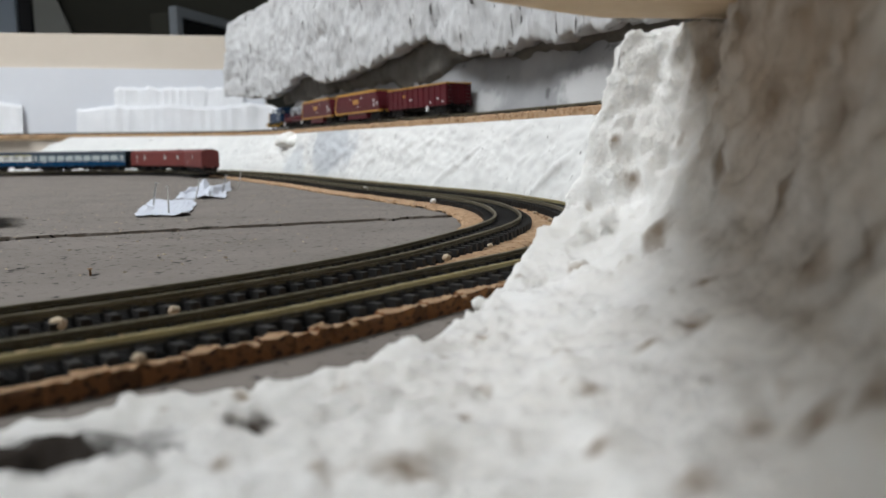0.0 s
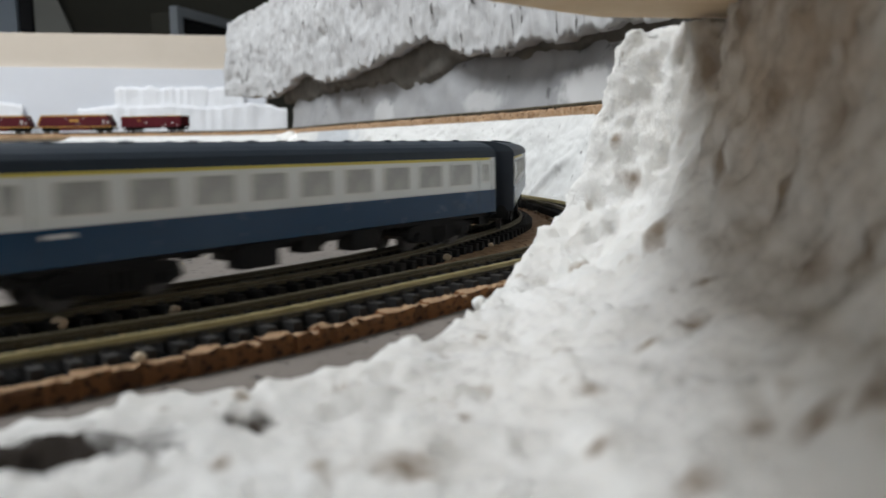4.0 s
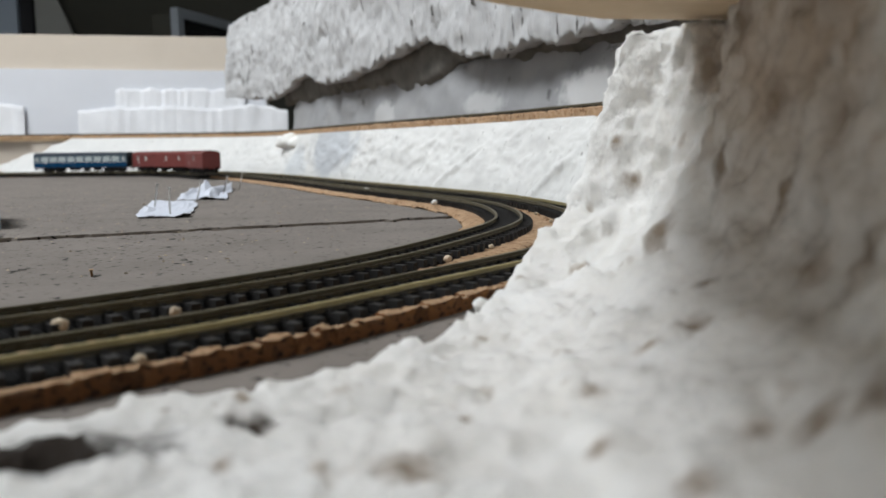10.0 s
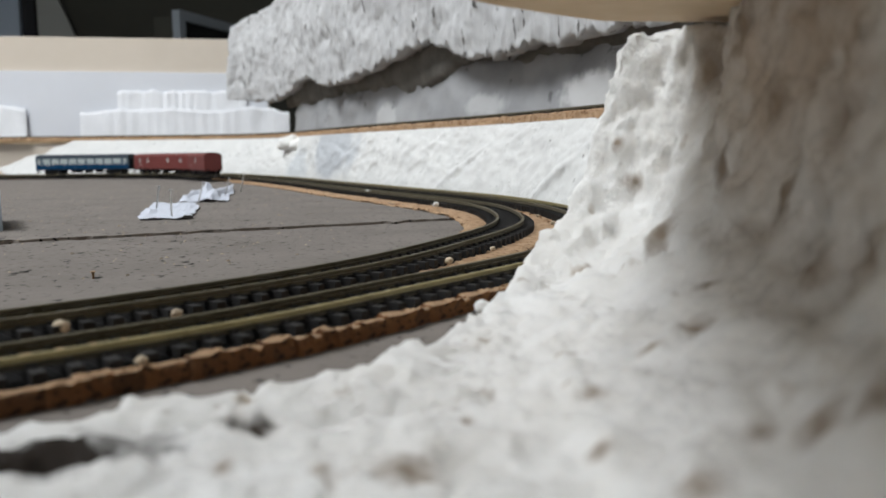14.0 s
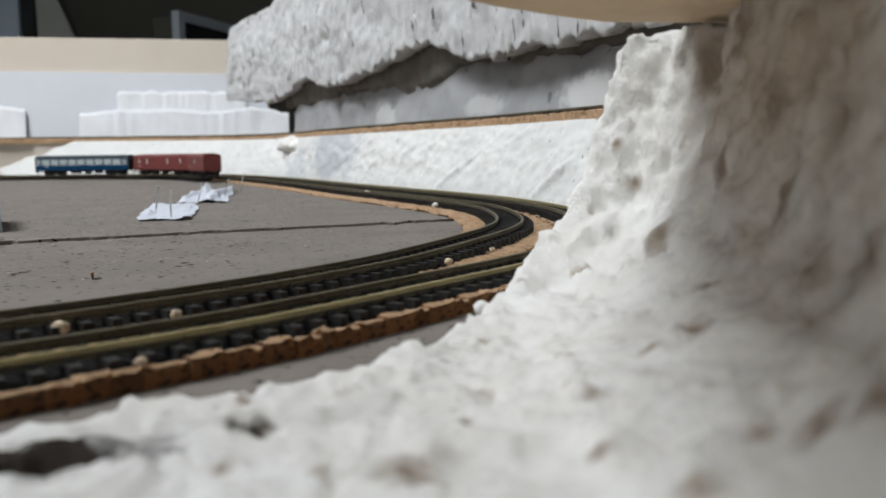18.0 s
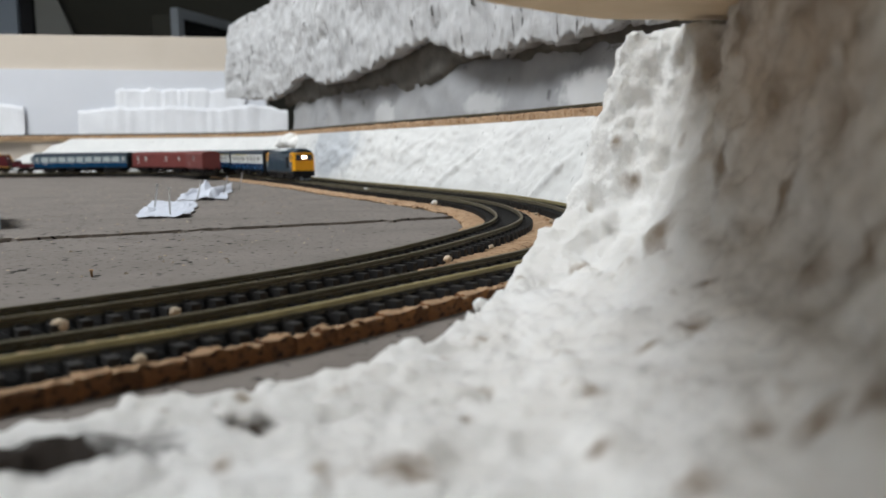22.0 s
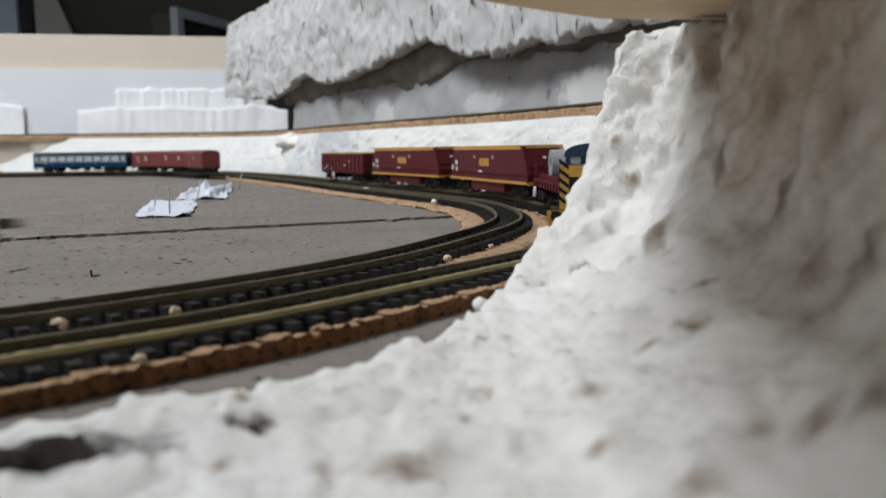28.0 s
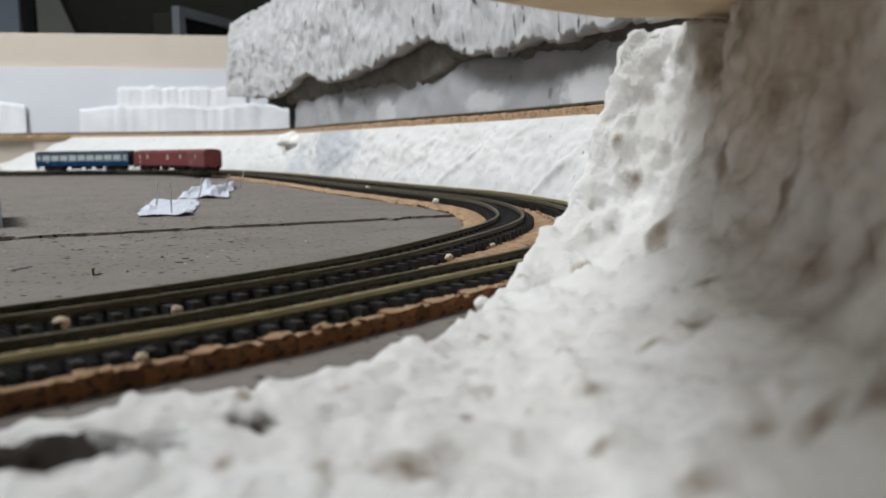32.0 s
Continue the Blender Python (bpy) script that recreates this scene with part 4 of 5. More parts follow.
def diesel_loco():
    root = tagged(new("diesel_locomotive"), "blue diesel model locomotive with yellow cab ends", "locomotive")
    L, w = 50.0, 18.6
    bm = bmesh.new()
    prism(bm, [(-w / 2 + .5, 6.4), (w / 2 - .5, 6.4), (w / 2, 7.4), (w / 2, 19.6), (w / 2 - 1.0, 22.2), (-w / 2 + 1.0, 22.2), (-w / 2, 19.6), (-w / 2, 7.4)], "x", -L + 12, L - 12)
    part("body", finish(bm, "body", LOCO_BLUE, .3), root)
    bm = bmesh.new()
    prism(bm, [(-w / 2 + .8, 22.1), (w / 2 - .8, 22.1), (w / 2 - 2.6, 24.2), (w / 2 - 5.2, 25.6), (0, 26.2), (-w / 2 + 5.2, 25.6), (-w / 2 + 2.6, 24.2)], "x", -L + 12, L - 12)
    part("roof", finish(bm, "roof", ROOF_BLUE, .3, True), root)
    part("roof_panel", finish(roof_panel_bm(), "roof_panel", ROOFPALE, .1), root, label="pale grey roof panel")
    bm = bmesh.new()
    tube(bm, -29, 0, 26.1, 3.0, .8, "z", 18)
    part("roof_fan", finish(bm, "roof_fan", BLACK), root)
    for sgn in (-1, 1):
        # cab: yellow nose below, window band, blue dome
        def cab(name, prof, material, taper, label=""):
            bm = bmesh.new()
            rows = []
            for x, k in taper:
                rows.append([bm.verts.new((sgn * x, y * k, z)) for y, z in prof])
            m_ = len(prof)
            for a, b in zip(rows, rows[1:]):
                for i in range(m_):
                    bm.faces.new((a[i], a[(i + 1) % m_], b[(i + 1) % m_], b[i]))
            bm.faces.new(rows[0])
            bm.faces.new(rows[-1][::-1])
            part(name, finish(bm, name, material, .35), root, label=label)
        taper = [(L - 12, 1), (L - 3.0, .97), (L - .9, .90), (L, .79)]
        cab("cab_nose", [(-w / 2 + .3, 8.1), (w / 2 - .3, 8.1), (w / 2, 9.0), (w / 2, 15.2), (-w / 2, 15.2), (-w / 2, 9.0)], YELLOW, [(L - 3.4, .99)] + taper[1:])
        cab("cab_side", [(-w / 2 + .3, 6.5), (w / 2 - .3, 6.5), (w / 2, 7.5), (w / 2, 15.2), (-w / 2, 15.2), (-w / 2, 7.5)], LOCO_BLUE, [(L - 12, 1), (L - 3.4, .995)])
        cab("cab_band", [(-w / 2, 15.21), (w / 2, 15.21), (w / 2 - .9, 22.7), (-w / 2 + .9, 22.7)], YELLOW, [(L - 12.0, 1), (L - 3.4, .97), (L - 1.6, .91), (L - .9, .83)])
        cab("cab_roof", [(-w / 2 + .9, 22.71), (w / 2 - .9, 22.71), (w / 2 - 2.4, 24.2), (w / 2 - 5.0, 25.4), (0, 26.0), (-w / 2 + 5.0, 25.4), (-w / 2 + 2.4, 24.2)], ROOF_BLUE, [(L - 12, 1), (L - 6, .985), (L - 3.6, .94), (L - 2.3, .86), (L - 1.6, .76)])
        bm = bmesh.new()
        box(bm, min(sgn * (L - .92), sgn * (L - .7)), max(sgn * (L - .92), sgn * (L - .7)), -2.3, 2.3, 16.6, 21.2)
        part("headcode_box", finish(bm, "headcode_box", MAROON_DULL, .1), root)
        for y, ww, m_ in ((-4.7, 3.9, GLASS_DARK), (0, 3.6, LIT), (4.7, 3.9, GLASS_DARK)):
            x = L - .92 if y else L - .86
            name = "headcode_panel" if m_ is LIT else "windscreen"
            bm = bmesh.new()
            box(bm, min(sgn * x, sgn * (x + .3)), max(sgn * x, sgn * (x + .3)), y - ww / 2, y + ww / 2, 16.4 if y else 18.0, 21.3 if y else 20.1)
            part(name, finish(bm, name, m_ if sgn > 0 or m_ is not LIT else WINDOW, .2), root, label="glowing white headcode panel" if m_ is LIT and sgn > 0 else "")
        bm = bmesh.new()
        box(bm, min(sgn * (L - .8), sgn * (L + .2)), max(sgn * (L - .8), sgn * (L + .2)), -8.2, 8.2, 3.9, 8.1)
        part("buffer_beam", finish(bm, "buffer_beam", BLACK, .3), root)
        buffers(root, sgn * L, sgn, 5.6)
        part("coupling", COUPLING, root, mm(sgn * (L + 3.0), 0, -1.2, 0, 0, 0 if sgn > 0 else 180))
        for side in (-1, 1):
            for dx in (5.0, 8.6):
                pane(root, sgn * (L - dx), side, 18.9, 2.6, 3.6, 9.02, YELLOW, CAB_GLASS)
            part("nose_handrail", block("nose_handrail", min(sgn * (L - 11.2), sgn * (L - 11.0)), max(sgn * (L - 11.2), sgn * (L - 11.0)), side * 9.35 - .1, side * 9.35 + .1, 8, 20, GREYFRAME), root)
            part("emblem", block("emblem", sgn * (L - 8) - 1.3, sgn * (L - 8) + 1.3, side * 9.32 - .06, side * 9.32 + .06, 11.8, 13.0, ROOFPALE), root, label="white painted emblem shape")
            part("number_bar", block("number_bar", sgn * (L - 8) - 1.6, sgn * (L - 8) + 1.6, side * 9.32 - .05, side * 9.32 + .05, 10.2, 10.7, ROOFPALE), root)
        for y in (-6.2, 6.2):
            bm = bmesh.new()
            tube(bm, sgn * (L - .3), y * .82, 8.6, .55, .8, "x", 10)
            part("tail_lamp", finish(bm, "tail_lamp", MAROON), root)
        part("snow_plough", block("snow_plough", min(sgn * (L + .2), sgn * (L + 1.0)), max(sgn * (L + .2), sgn * (L + 1.0)), -4.0, 4.0, 1.0, 2.6, GREYFRAME, .2), root, label="grey coupling hood near the rail")
    for side in (-1, 1):
        for x in (-22, -10, 2, 14):
            pane(root, x, side, 17.9, 1.7, 2.0, 9.32, GREYFRAME, BODY_GLASS)
        for x in (31.5,):
            grille = part("grille", block("grille", x - 4.4, x + 4.4, side * 9.3 - .1, side * 9.3 + .1, 10.2, 19.2, BLACK), root)
            for k in range(7):
                part("louvre", block("louvre", x - 4.1, x + 4.1, side * 9.42 - .08, side * 9.42 + .08, 10.8 + k * 1.2, 11.2 + k * 1.2, BLACK), grille)
        part("cant_rail", block("cant_rail", -L + 12, L - 12, side * 9.2 - .16, side * 9.2 + .16, 20.3, 20.6, NAVY), root)
    part("underframe", block("underframe", -L + 2, L - 2, -8.4, 8.4, 5.0, 6.5, BLACK, .2), root)
    for a, b, z0 in ((-11, -2, 1.8), (0, 11, 1.6)):
        part("fuel_tank", block("fuel_tank", a, b, -8.2, 8.2, z0, 5.2, BLACK, .5), root)
    for x in (-30, 30):
        bogie(root, x, 20.0, 3.6)
    return root


def shunter():
    root = tagged(new("shunting_locomotive"), "small blue shunting locomotive with wasp striped nose", "locomotive")
    part("running_plate", block("running_plate", -27, 27, -8.4, 8.4, 6.6, 7.8, BLACK, .2), root)
    bonnet = part("bonnet", block("bonnet", -9.5, 23, -5.6, 5.6, 7.8, 18.9, SHUNT_BLUE, .8), root)
    for side in (-1, 1):
        for x in (-5, 1, 7, 13, 19):
            part("bonnet_door", block("bonnet_door", x - 2.6, x + 2.6, side * 5.66 - .1, side * 5.66 + .1, 8.8, 17.2, SHUNT_BLUE, .1), bonnet)
    nose = part("nose", block("nose", 23, 25.2, -5.7, 5.7, 7.8, 19.1, SHUNT_YELLOW, .3), root, label="yellow nose with black chevrons")
    part("radiator", block("radiator", 25.1, 25.5, -3.2, 3.2, 8.8, 16.2, BLACK, .1), nose)
    for side in (-1, 1):
        for k in range(5):
            bm = bmesh.new()
            z = 8.4 + k * 2.4
            prism(bm, [(side * 3.3, z), (side * 5.8, z + 1.9), (side * 5.8, z + 3.0), (side * 3.3, z + 1.1)], "x", 25.15, 25.4)
            part("chevron", finish(bm, "chevron", BLACK), nose)
    cab = part("cab", block("cab", -24.5, -9.5, -8.3, 8.3, 7.8, 21.3, SHUNT_BLUE, .5), root)
    bm = bmesh.new()
    prism(bm, arch(17.6, 20.9, 21.3, 3.7), "x", -25.4, -8.8)
    part("cab_roof", finish(bm, "cab_roof", SHUNT_BLUE, .2), root)
    for side in (-1, 1):
        for x, ww in ((-21.6, 2.4), (-16.4, 2.7), (-12.6, 2.4)):
            pane(cab, x, side, 17.4, ww, 4.2, 8.32, SHUNT_BLUE, PALEPANEL)
        part("emblem", block("emblem", -16.6, -14.2, side * 8.34 - .05, side * 8.34 + .05, 11.4, 13.8, WHITE), cab, label="white painted emblem shape")
        part("number_bar", block("number_bar", -17, -13.6, side * 8.34 - .05, side * 8.34 + .05, 9.8, 10.6, WHITE), cab)
        part("frame_plate", block("frame_plate", -25, 25, side * 6.4 - .4, side * 6.4 + .4, 2.4, 6.6, BLACK), root)
        part("coupling_rod", block("coupling_rod", -14.5, 14.5, side * 7.4 - .3, side * 7.4 + .3, 3.6, 4.8, SHUNT_YELLOW, .2), root, label="yellow coupling rod")
        part("step", block("step", 21, 25.5, side * 8.0 - .6, side * 8.0 + .6, 2.6, 7.0, SHUNT_YELLOW, .2), root, label="yellow front step")
    for x in (-9.4, -24.6):
        for y in (-5.4, 5.4):
            bm = bmesh.new()
            tube(bm, x, y, 20.0, 1.6, .5, "x", 14)
            part("spectacle_window", finish(bm, "spectacle_window", PALEPANEL), cab)
    bm = bmesh.new()
    tube(bm, 15, 3.4, 20.6, 1.0, 6.4, "z", 12)
    part("exhaust_stack", finish(bm, "exhaust_stack", NAVY), root)
    for sgn in (-1, 1):
        part("buffer_beam", block("buffer_beam", min(sgn * 26.2, sgn * 27.8), max(sgn * 26.2, sgn * 27.8), -8.6, 8.6, 4.8, 7.6, SHUNT_YELLOW, .2), root, label="yellow buffer beam")
        for y in (-6.6, -2.2, 2.2, 6.6):
            part("beam_bar", block("beam_bar", min(sgn * 27.75, sgn * 27.9), max(sgn * 27.75, sgn * 27.9), y - .8, y + .8, 4.9, 7.5, BLACK), root)
        buffers(root, sgn * 27.8, sgn, 6.2)
        part("coupling", COUPLING, root, mm(sgn * 30.5, 0, -1, 0, 0, 0 if sgn > 0 else 180))
        part("coupling_hood", block("coupling_hood", min(sgn * 28, sgn * 30), max(sgn * 28, sgn * 30), -2.2, 2.2, 2.0, 3.4, WHITE, .2), root)
    for x in (-13.5, 0, 13.5):
        part("wheelset", WHEELS[3.6], root, mm(x, 0, 0))
    return root


def coil_wagon():
    root = tagged(new("coil_wagon"), "maroon steel coil wagon with open cradles", "wagon")
    part("floor_frame", block("floor_frame", -46, 46, -6.4, 6.4, 6.8, 11.2, MAROON, .3), root)
    for side in (-1, 1):
        part("side_sill", block("side_sill", -45.8, 45.8, side * 7.4 - 1.0, side * 7.4 + 1.0, 7.2, 10.6, MAROON, .3), root)
        for x in np.arange(-42, 43, 7):
            part("stake_pocket", block("stake_pocket", float(x) - .8, float(x) + .8, side * 8.5 - .4, side * 8.5 + .4, 7.5, 9.8, MAROON, .1), root)
        for sgn in (-1, 1):
            bm = bmesh.new()
            tube(bm, sgn * 41, side * 8.7, 4.8, 2.3, .7, "y", 16)
            part("brake_wheel", finish(bm, "brake_wheel", WHITE), root, label="white brake wheel")
    for sgn in (-1, 1):
        for y in (-4.6, 4.6):
            hoop = part("end_stanchion", block("end_stanchion", sgn * 43 - 1.2, sgn * 43 + 1.2, y - 3.2, y + 3.2, 15.4, 16.6, MAROON, .3), root)
            for dy in (-2.4, 2.4):
                part("stanchion_post", block("stanchion_post", sgn * 43 - 1.2, sgn * 43 + 1.2, y + dy - .8, y + dy + .8, 11.0, 15.4, MAROON, .2), hoop)
        part("coupling", COUPLING, root, mm(sgn * 49.5, 0, -.6, 0, 0, 0 if sgn > 0 else 180))
        buffers(root, sgn * 46, sgn, 7.2)
        bogie(root, sgn * 34, 13.5, 2.6)
    for x in (-32, -17, 0, 17, 32):
        bm = bmesh.new()
        for sgn in (-1, 1):
            prism(bm, [(x + sgn * 1.5, 11.1), (x + sgn * 6.4, 11.1), (x + sgn * 5.0, 12.7), (x + sgn * 3.9, 12.7)], "y", -7.2, 7.2)
        part("cradle", finish(bm, "cradle", MAROON, .2), root)
    for x in (-17, 17):
        bm = bmesh.new()
        tube(bm, x, 0, 17.5, 5.4, 11.5, "y", 44, 2.3)
        coil = part("steel_coil", finish(bm, "steel_coil", SILVER, .25), root, label="silver rolled steel coil")
        # added black plug stands in for the shade inside the bore
        bm = bmesh.new()
        tube(bm, x, 0, 17.5, 2.28, 9.5, "y", 20)
        part("coil_core", finish(bm, "coil_core", BLACK), coil)
    part("centre_sill", block("centre_sill", -30, 30, -3, 3, 3.4, 6.4, BLACK), root)
    return root


def hopper():
    root = tagged(new("hopper_wagon"), "maroon bogie coal hopper with ochre rim, open top", "wagon", group="bogie hoppers")
    L, w = 56.0, 18.6
    bm = bmesh.new()
    prism(bm, [(-L + 1, 8.4), (L - 1, 8.4), (L - .2, 12), (L - 6.5, 24.2), (-L + 6.5, 24.2), (-L + .2, 12)], "y", -w / 2, w / 2)
    part("body", finish(bm, "body", MAROON, .4), root)
    bm = bmesh.new()
    t = .9
    for a in ((-L + 6.4, L - 6.4, w / 2 - t, w / 2 + .7), (-L + 6.4, L - 6.4, -w / 2 - .7, -w / 2 + t), (-L + 6.2, -L + 7.4, -w / 2, w / 2), (L - 7.4, L - 6.2, -w / 2, w / 2)):
        box(bm, a[0], a[1], a[2], a[3], 23.0, 25.0)
    part("top_rim", finish(bm, "top_rim", OCHRE, .2), root, label="ochre top rim")
    # black sheet on the solid body's top paints the shade inside the hopper
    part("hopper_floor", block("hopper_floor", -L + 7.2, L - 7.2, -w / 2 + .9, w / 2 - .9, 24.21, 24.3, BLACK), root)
    for side in (-1, 1):
        y = side * (w / 2)
        bm = bmesh.new()
        prism(bm, [(-L + 1.6, 11.4), (L - 1.6, 11.4), (L - 7.0, 23.2), (-L + 7.0, 23.2)], "y", min(y, y + side * .5), max(y, y + side * .5))
        part("side_panel", finish(bm, "side_panel", MAROON, .15), root)
        yo = y + side * .5
        part("sill_stripe", block("sill_stripe", -L + .8, L - .8, y - .35, y + .35, 7.2, 8.5, OCHRE, .15), root, label="ochre sill stripe")
        part("chute", block("chute", -24, 24, side * 6.0 - 2.4, side * 6.0 + 2.4, 2.6, 7.2, MAROON, .4), root)
        for k, (a, b) in enumerate(((-7.2, -3.2), (-2.5, 2.2), (2.9, 6.6))):
            part("emblem", block("emblem", a, b, yo - .08, yo + .08, 14.9, 18.8, OCHRE), root, label="ochre painted emblem shape")
        for x, z, ww, hh in ((-15, 19.4, .7, .8), (12, 19.4, .7, .8), (-45, 16.2, 1.5, 1.3), (-44.5, 12.8, 1.2, 1.1), (-6, 12.2, 2.6, .35)):
            part("data_panel", block("data_panel", x - ww, x + ww, yo - .08, yo + .08, z - hh, z + hh, WHITE), root, label="white data panel")
        bm = bmesh.new()
        tube(bm, -51.5, yo, 13.6, 1.5, .3, "y", 18)
        part("brake_indicator", finish(bm, "brake_indicator", WHITE), root)
        for sgn in (1,):
            bm = bmesh.new()
            prism(bm, [(sgn * (L - 1), 8.2), (sgn * (L + .35), 8.2), (sgn * (L + .4), 12.1), (sgn * (L - 5.7), 24.4), (sgn * (L - 7.8), 24.4), (sgn * (L - 1.8), 12)], "y", y - .9, y + .75) if side > 0 else prism(bm, [(sgn * (L - 1), 8.2), (sgn * (L + .35), 8.2), (sgn * (L + .4), 12.1), (sgn * (L - 5.7), 24.4), (sgn * (L - 7.8), 24.4), (sgn * (L - 1.8), 12)], "y", y - .75, y + .9)
            part("corner_post", finish(bm, "corner_post", OCHRE if side > 0 else MAROON, .15), root, label="ochre corner post" if side > 0 else "")
    for sgn in (-1, 1):
        part("end_sill", block("end_sill", min(sgn * (L - 1), sgn * (L + .6)), max(sgn * (L - 1), sgn * (L + .6)), -w / 2, w / 2, 6.8, 8.6, OCHRE, .2), root)
        part("end_lamp", block("end_lamp", sgn * (L - 3.6) - .6, sgn * (L - 3.6) + .6, -.6, .6, 18.8, 20.0, WHITE, .2), root)
        part("end_rib", block("end_rib", min(sgn * (L - 2.4), sgn * (L - 1.2)), max(sgn * (L - 2.4), sgn * (L - 1.2)), -8, 8, 15.0, 15.5, MAROON), root)
        part("coupling", COUPLING, root, mm(sgn * (L + 3.4), 0, -.8, 0, 0, 0 if sgn > 0 else 180))
        buffers(root, sgn * (L + .4), sgn, 6.6)
        bogie(root, sgn * 41, 13.5, 2.6)
    part("centre_sill", block("centre_sill", -L + 3, L - 3, -3, 3, 4.4, 7.4, BLACK), root)
    return root


def box_wagon(label="maroon open box wagon with ribbed sides and ochre rim", paint=MAROON, rim=OCHRE, L=52.0):
    root = tagged(new("box_wagon"), label, "wagon")
    w = 18.6
    for side in (-1, 1):
        y = side * w / 2
        part("side_wall", block("side_wall", -L, L, min(y, y - side * .9), max(y, y - side * .9), 6.6, 20.9, paint, .15), root)
        for x in np.linspace(-L + .6, L - .6, 12):
            part("rib", block("rib", float(x) - .55, float(x) + .55, min(y, y + side * .5), max(y, y + side * .5), 6.8, 20.8, paint, .1), root)
        part("top_rim", block("top_rim", -L - .2, L + .2, min(y + side * .6, y - side * 1.0), max(y + side * .6, y - side * 1.0), 20.95, 21.9, rim, .2), root, label="ochre top rim" if rim is OCHRE else "")
        for x, z, ww, hh in ((-38, 11.4, 1.6, .6), (-26, 9.4, .9, .8), (8, 12.6, 2.0, .6), (-46, 9.0, 1.3, .7)):
            part("data_panel", block("data_panel", x - ww, x + ww, y + side * .06 - .05, y + side * .06 + .05, z - hh, z + hh, WHITE), root, label="white data panel")
        part("emblem", block("emblem", 18, 23, y + side * .06 - .05, y + side * .06 + .05, 14.6, 16.2, OCHRE), root)
        bm = bmesh.new()
        tube(bm, -21, y + side * .1, 4.9, 2.1, .8, "y", 18)
        part("brake_wheel", finish(bm, "brake_wheel", WHITE), root, label="white brake wheel")
    part("floor_pan", block("floor_pan", -L, L, -w / 2 + .9, w / 2 - .9, 6.2, 7.4, BLACK), root)
    for sgn in (-1, 1):
        part("end_wall", block("end_wall", min(sgn * L, sgn * (L - .9)), max(sgn * L, sgn * (L - .9)), -w / 2 + .9, w / 2 - .9, 6.6, 20.9, paint, .15), root)
        for y in (-5.5, 0, 5.5):
            part("end_rib", block("end_rib", min(sgn * L, sgn * (L + .6)), max(sgn * L, sgn * (L + .6)), y - .5, y + .5, 6.8, 20.8, paint, .1), root)
        for y in (-7.2, 7.2):
            ladder = part("end_ladder", block("end_ladder", min(sgn * (L + .5), sgn * (L + .9)), max(sgn * (L + .5), sgn * (L + .9)), y - 1.7, y - 1.4, 7.4, 20.4, paint), root)
            part("ladder_rail", block("ladder_rail", min(sgn * (L + .5), sgn * (L + .9)), max(sgn * (L + .5), sgn * (L + .9)), y + 1.4, y + 1.7, 7.4, 20.4, paint), ladder)
            for z in (9.0, 11.6, 14.2, 16.8, 19.4):
                part("rung", block("rung", min(sgn * (L + .55), sgn * (L + .85)), max(sgn * (L + .55), sgn * (L + .85)), y - 1.4, y + 1.4, z - .15, z + .15, WHEEL), ladder)
        part("end_rim", block("end_rim", min(sgn * (L - 1), sgn * (L + .5)), max(sgn * (L - 1), sgn * (L + .5)), -w / 2 + 1, w / 2 - 1, 21.0, 21.85, rim, .2), root)
        part("coupling", COUPLING, root, mm(sgn * (L + 3.2), 0, -.8, 0, 0, 0 if sgn > 0 else 180))
        buffers(root, sgn * L, sgn, 6.6)
        bogie(root, sgn * 37 * L / 52, 13.5, 2.6)
    part("centre_sill", block("centre_sill", -L + 2, L - 2, -3, 3, 4.4, 6.4, BLACK), root)
    return root


Vehicle = namedtuple("Vehicle", "ob line lead half")  # lead: metres from the train's front to its middle; half: to its bogies

PASSENGER = [
    Vehicle(diesel_loco(), INNER_LINE, .052, .030),
    Vehicle(coach("blue and grey corridor coach, yellow stripe on half", even(5, 8.2, -50, -8) + even(4, 9.0, 12, 50), (-61, 2, 61), (-63, 4)), INNER_LINE, .179, .043),
    Vehicle(coach("blue and grey first class coach with yellow stripe", even(9, 8.6, -50, 50), (-61, 61), (-63, 63)), INNER_LINE, .318, .043),
    Vehicle(coach("blue and grey brake coach, part yellow stripe", [(46, 8.2), (32, 7.8), (22, 3.0), (17, 3.0), (8, 3.4), (-1, 7.2), (-10, 2.6), (-20, 5.2), (-27, 3.0), (-32.5, 4.0), (-40, 6.2), (-49, 4.0)], (-61, 61), (-12, 63)), INNER_LINE, .457, .043),
    Vehicle(coach("blue and grey full brake coach with few windows", [(-40, 4.0), (-22, 2.6), (12, 4.0), (30, 3.0)], (-54, -30, 4, 40, 54), None, length=118.0), INNER_LINE, .5895, .037),
]
FREIGHT = [
    Vehicle(shunter(), FREIGHT_LINE, .030, .0135),
    Vehicle(coil_wagon(), FREIGHT_LINE, .1145, .034),
]
_h = hopper()
FREIGHT += [
    Vehicle(_h, FREIGHT_LINE, .2225, .041),
    Vehicle(copy_thing(_h, pose(0, 0, 0)), FREIGHT_LINE, .347, .041),
    Vehicle(box_wagon(), FREIGHT_LINE, .4735, .037),
]


def stand_at(line, s, half):
    """The pose of a vehicle whose bogies ride on the line."""
    a, b = Vector(line.at(s - half)), Vector(line.at(s + half))
    d = b - a
    return Matrix.Translation((a + b) / 2) @ pose(0, 0, 0, 0, -math.degrees(math.atan2(d.z, d.xy.length)), math.degrees(math.atan2(d.y, d.x)))


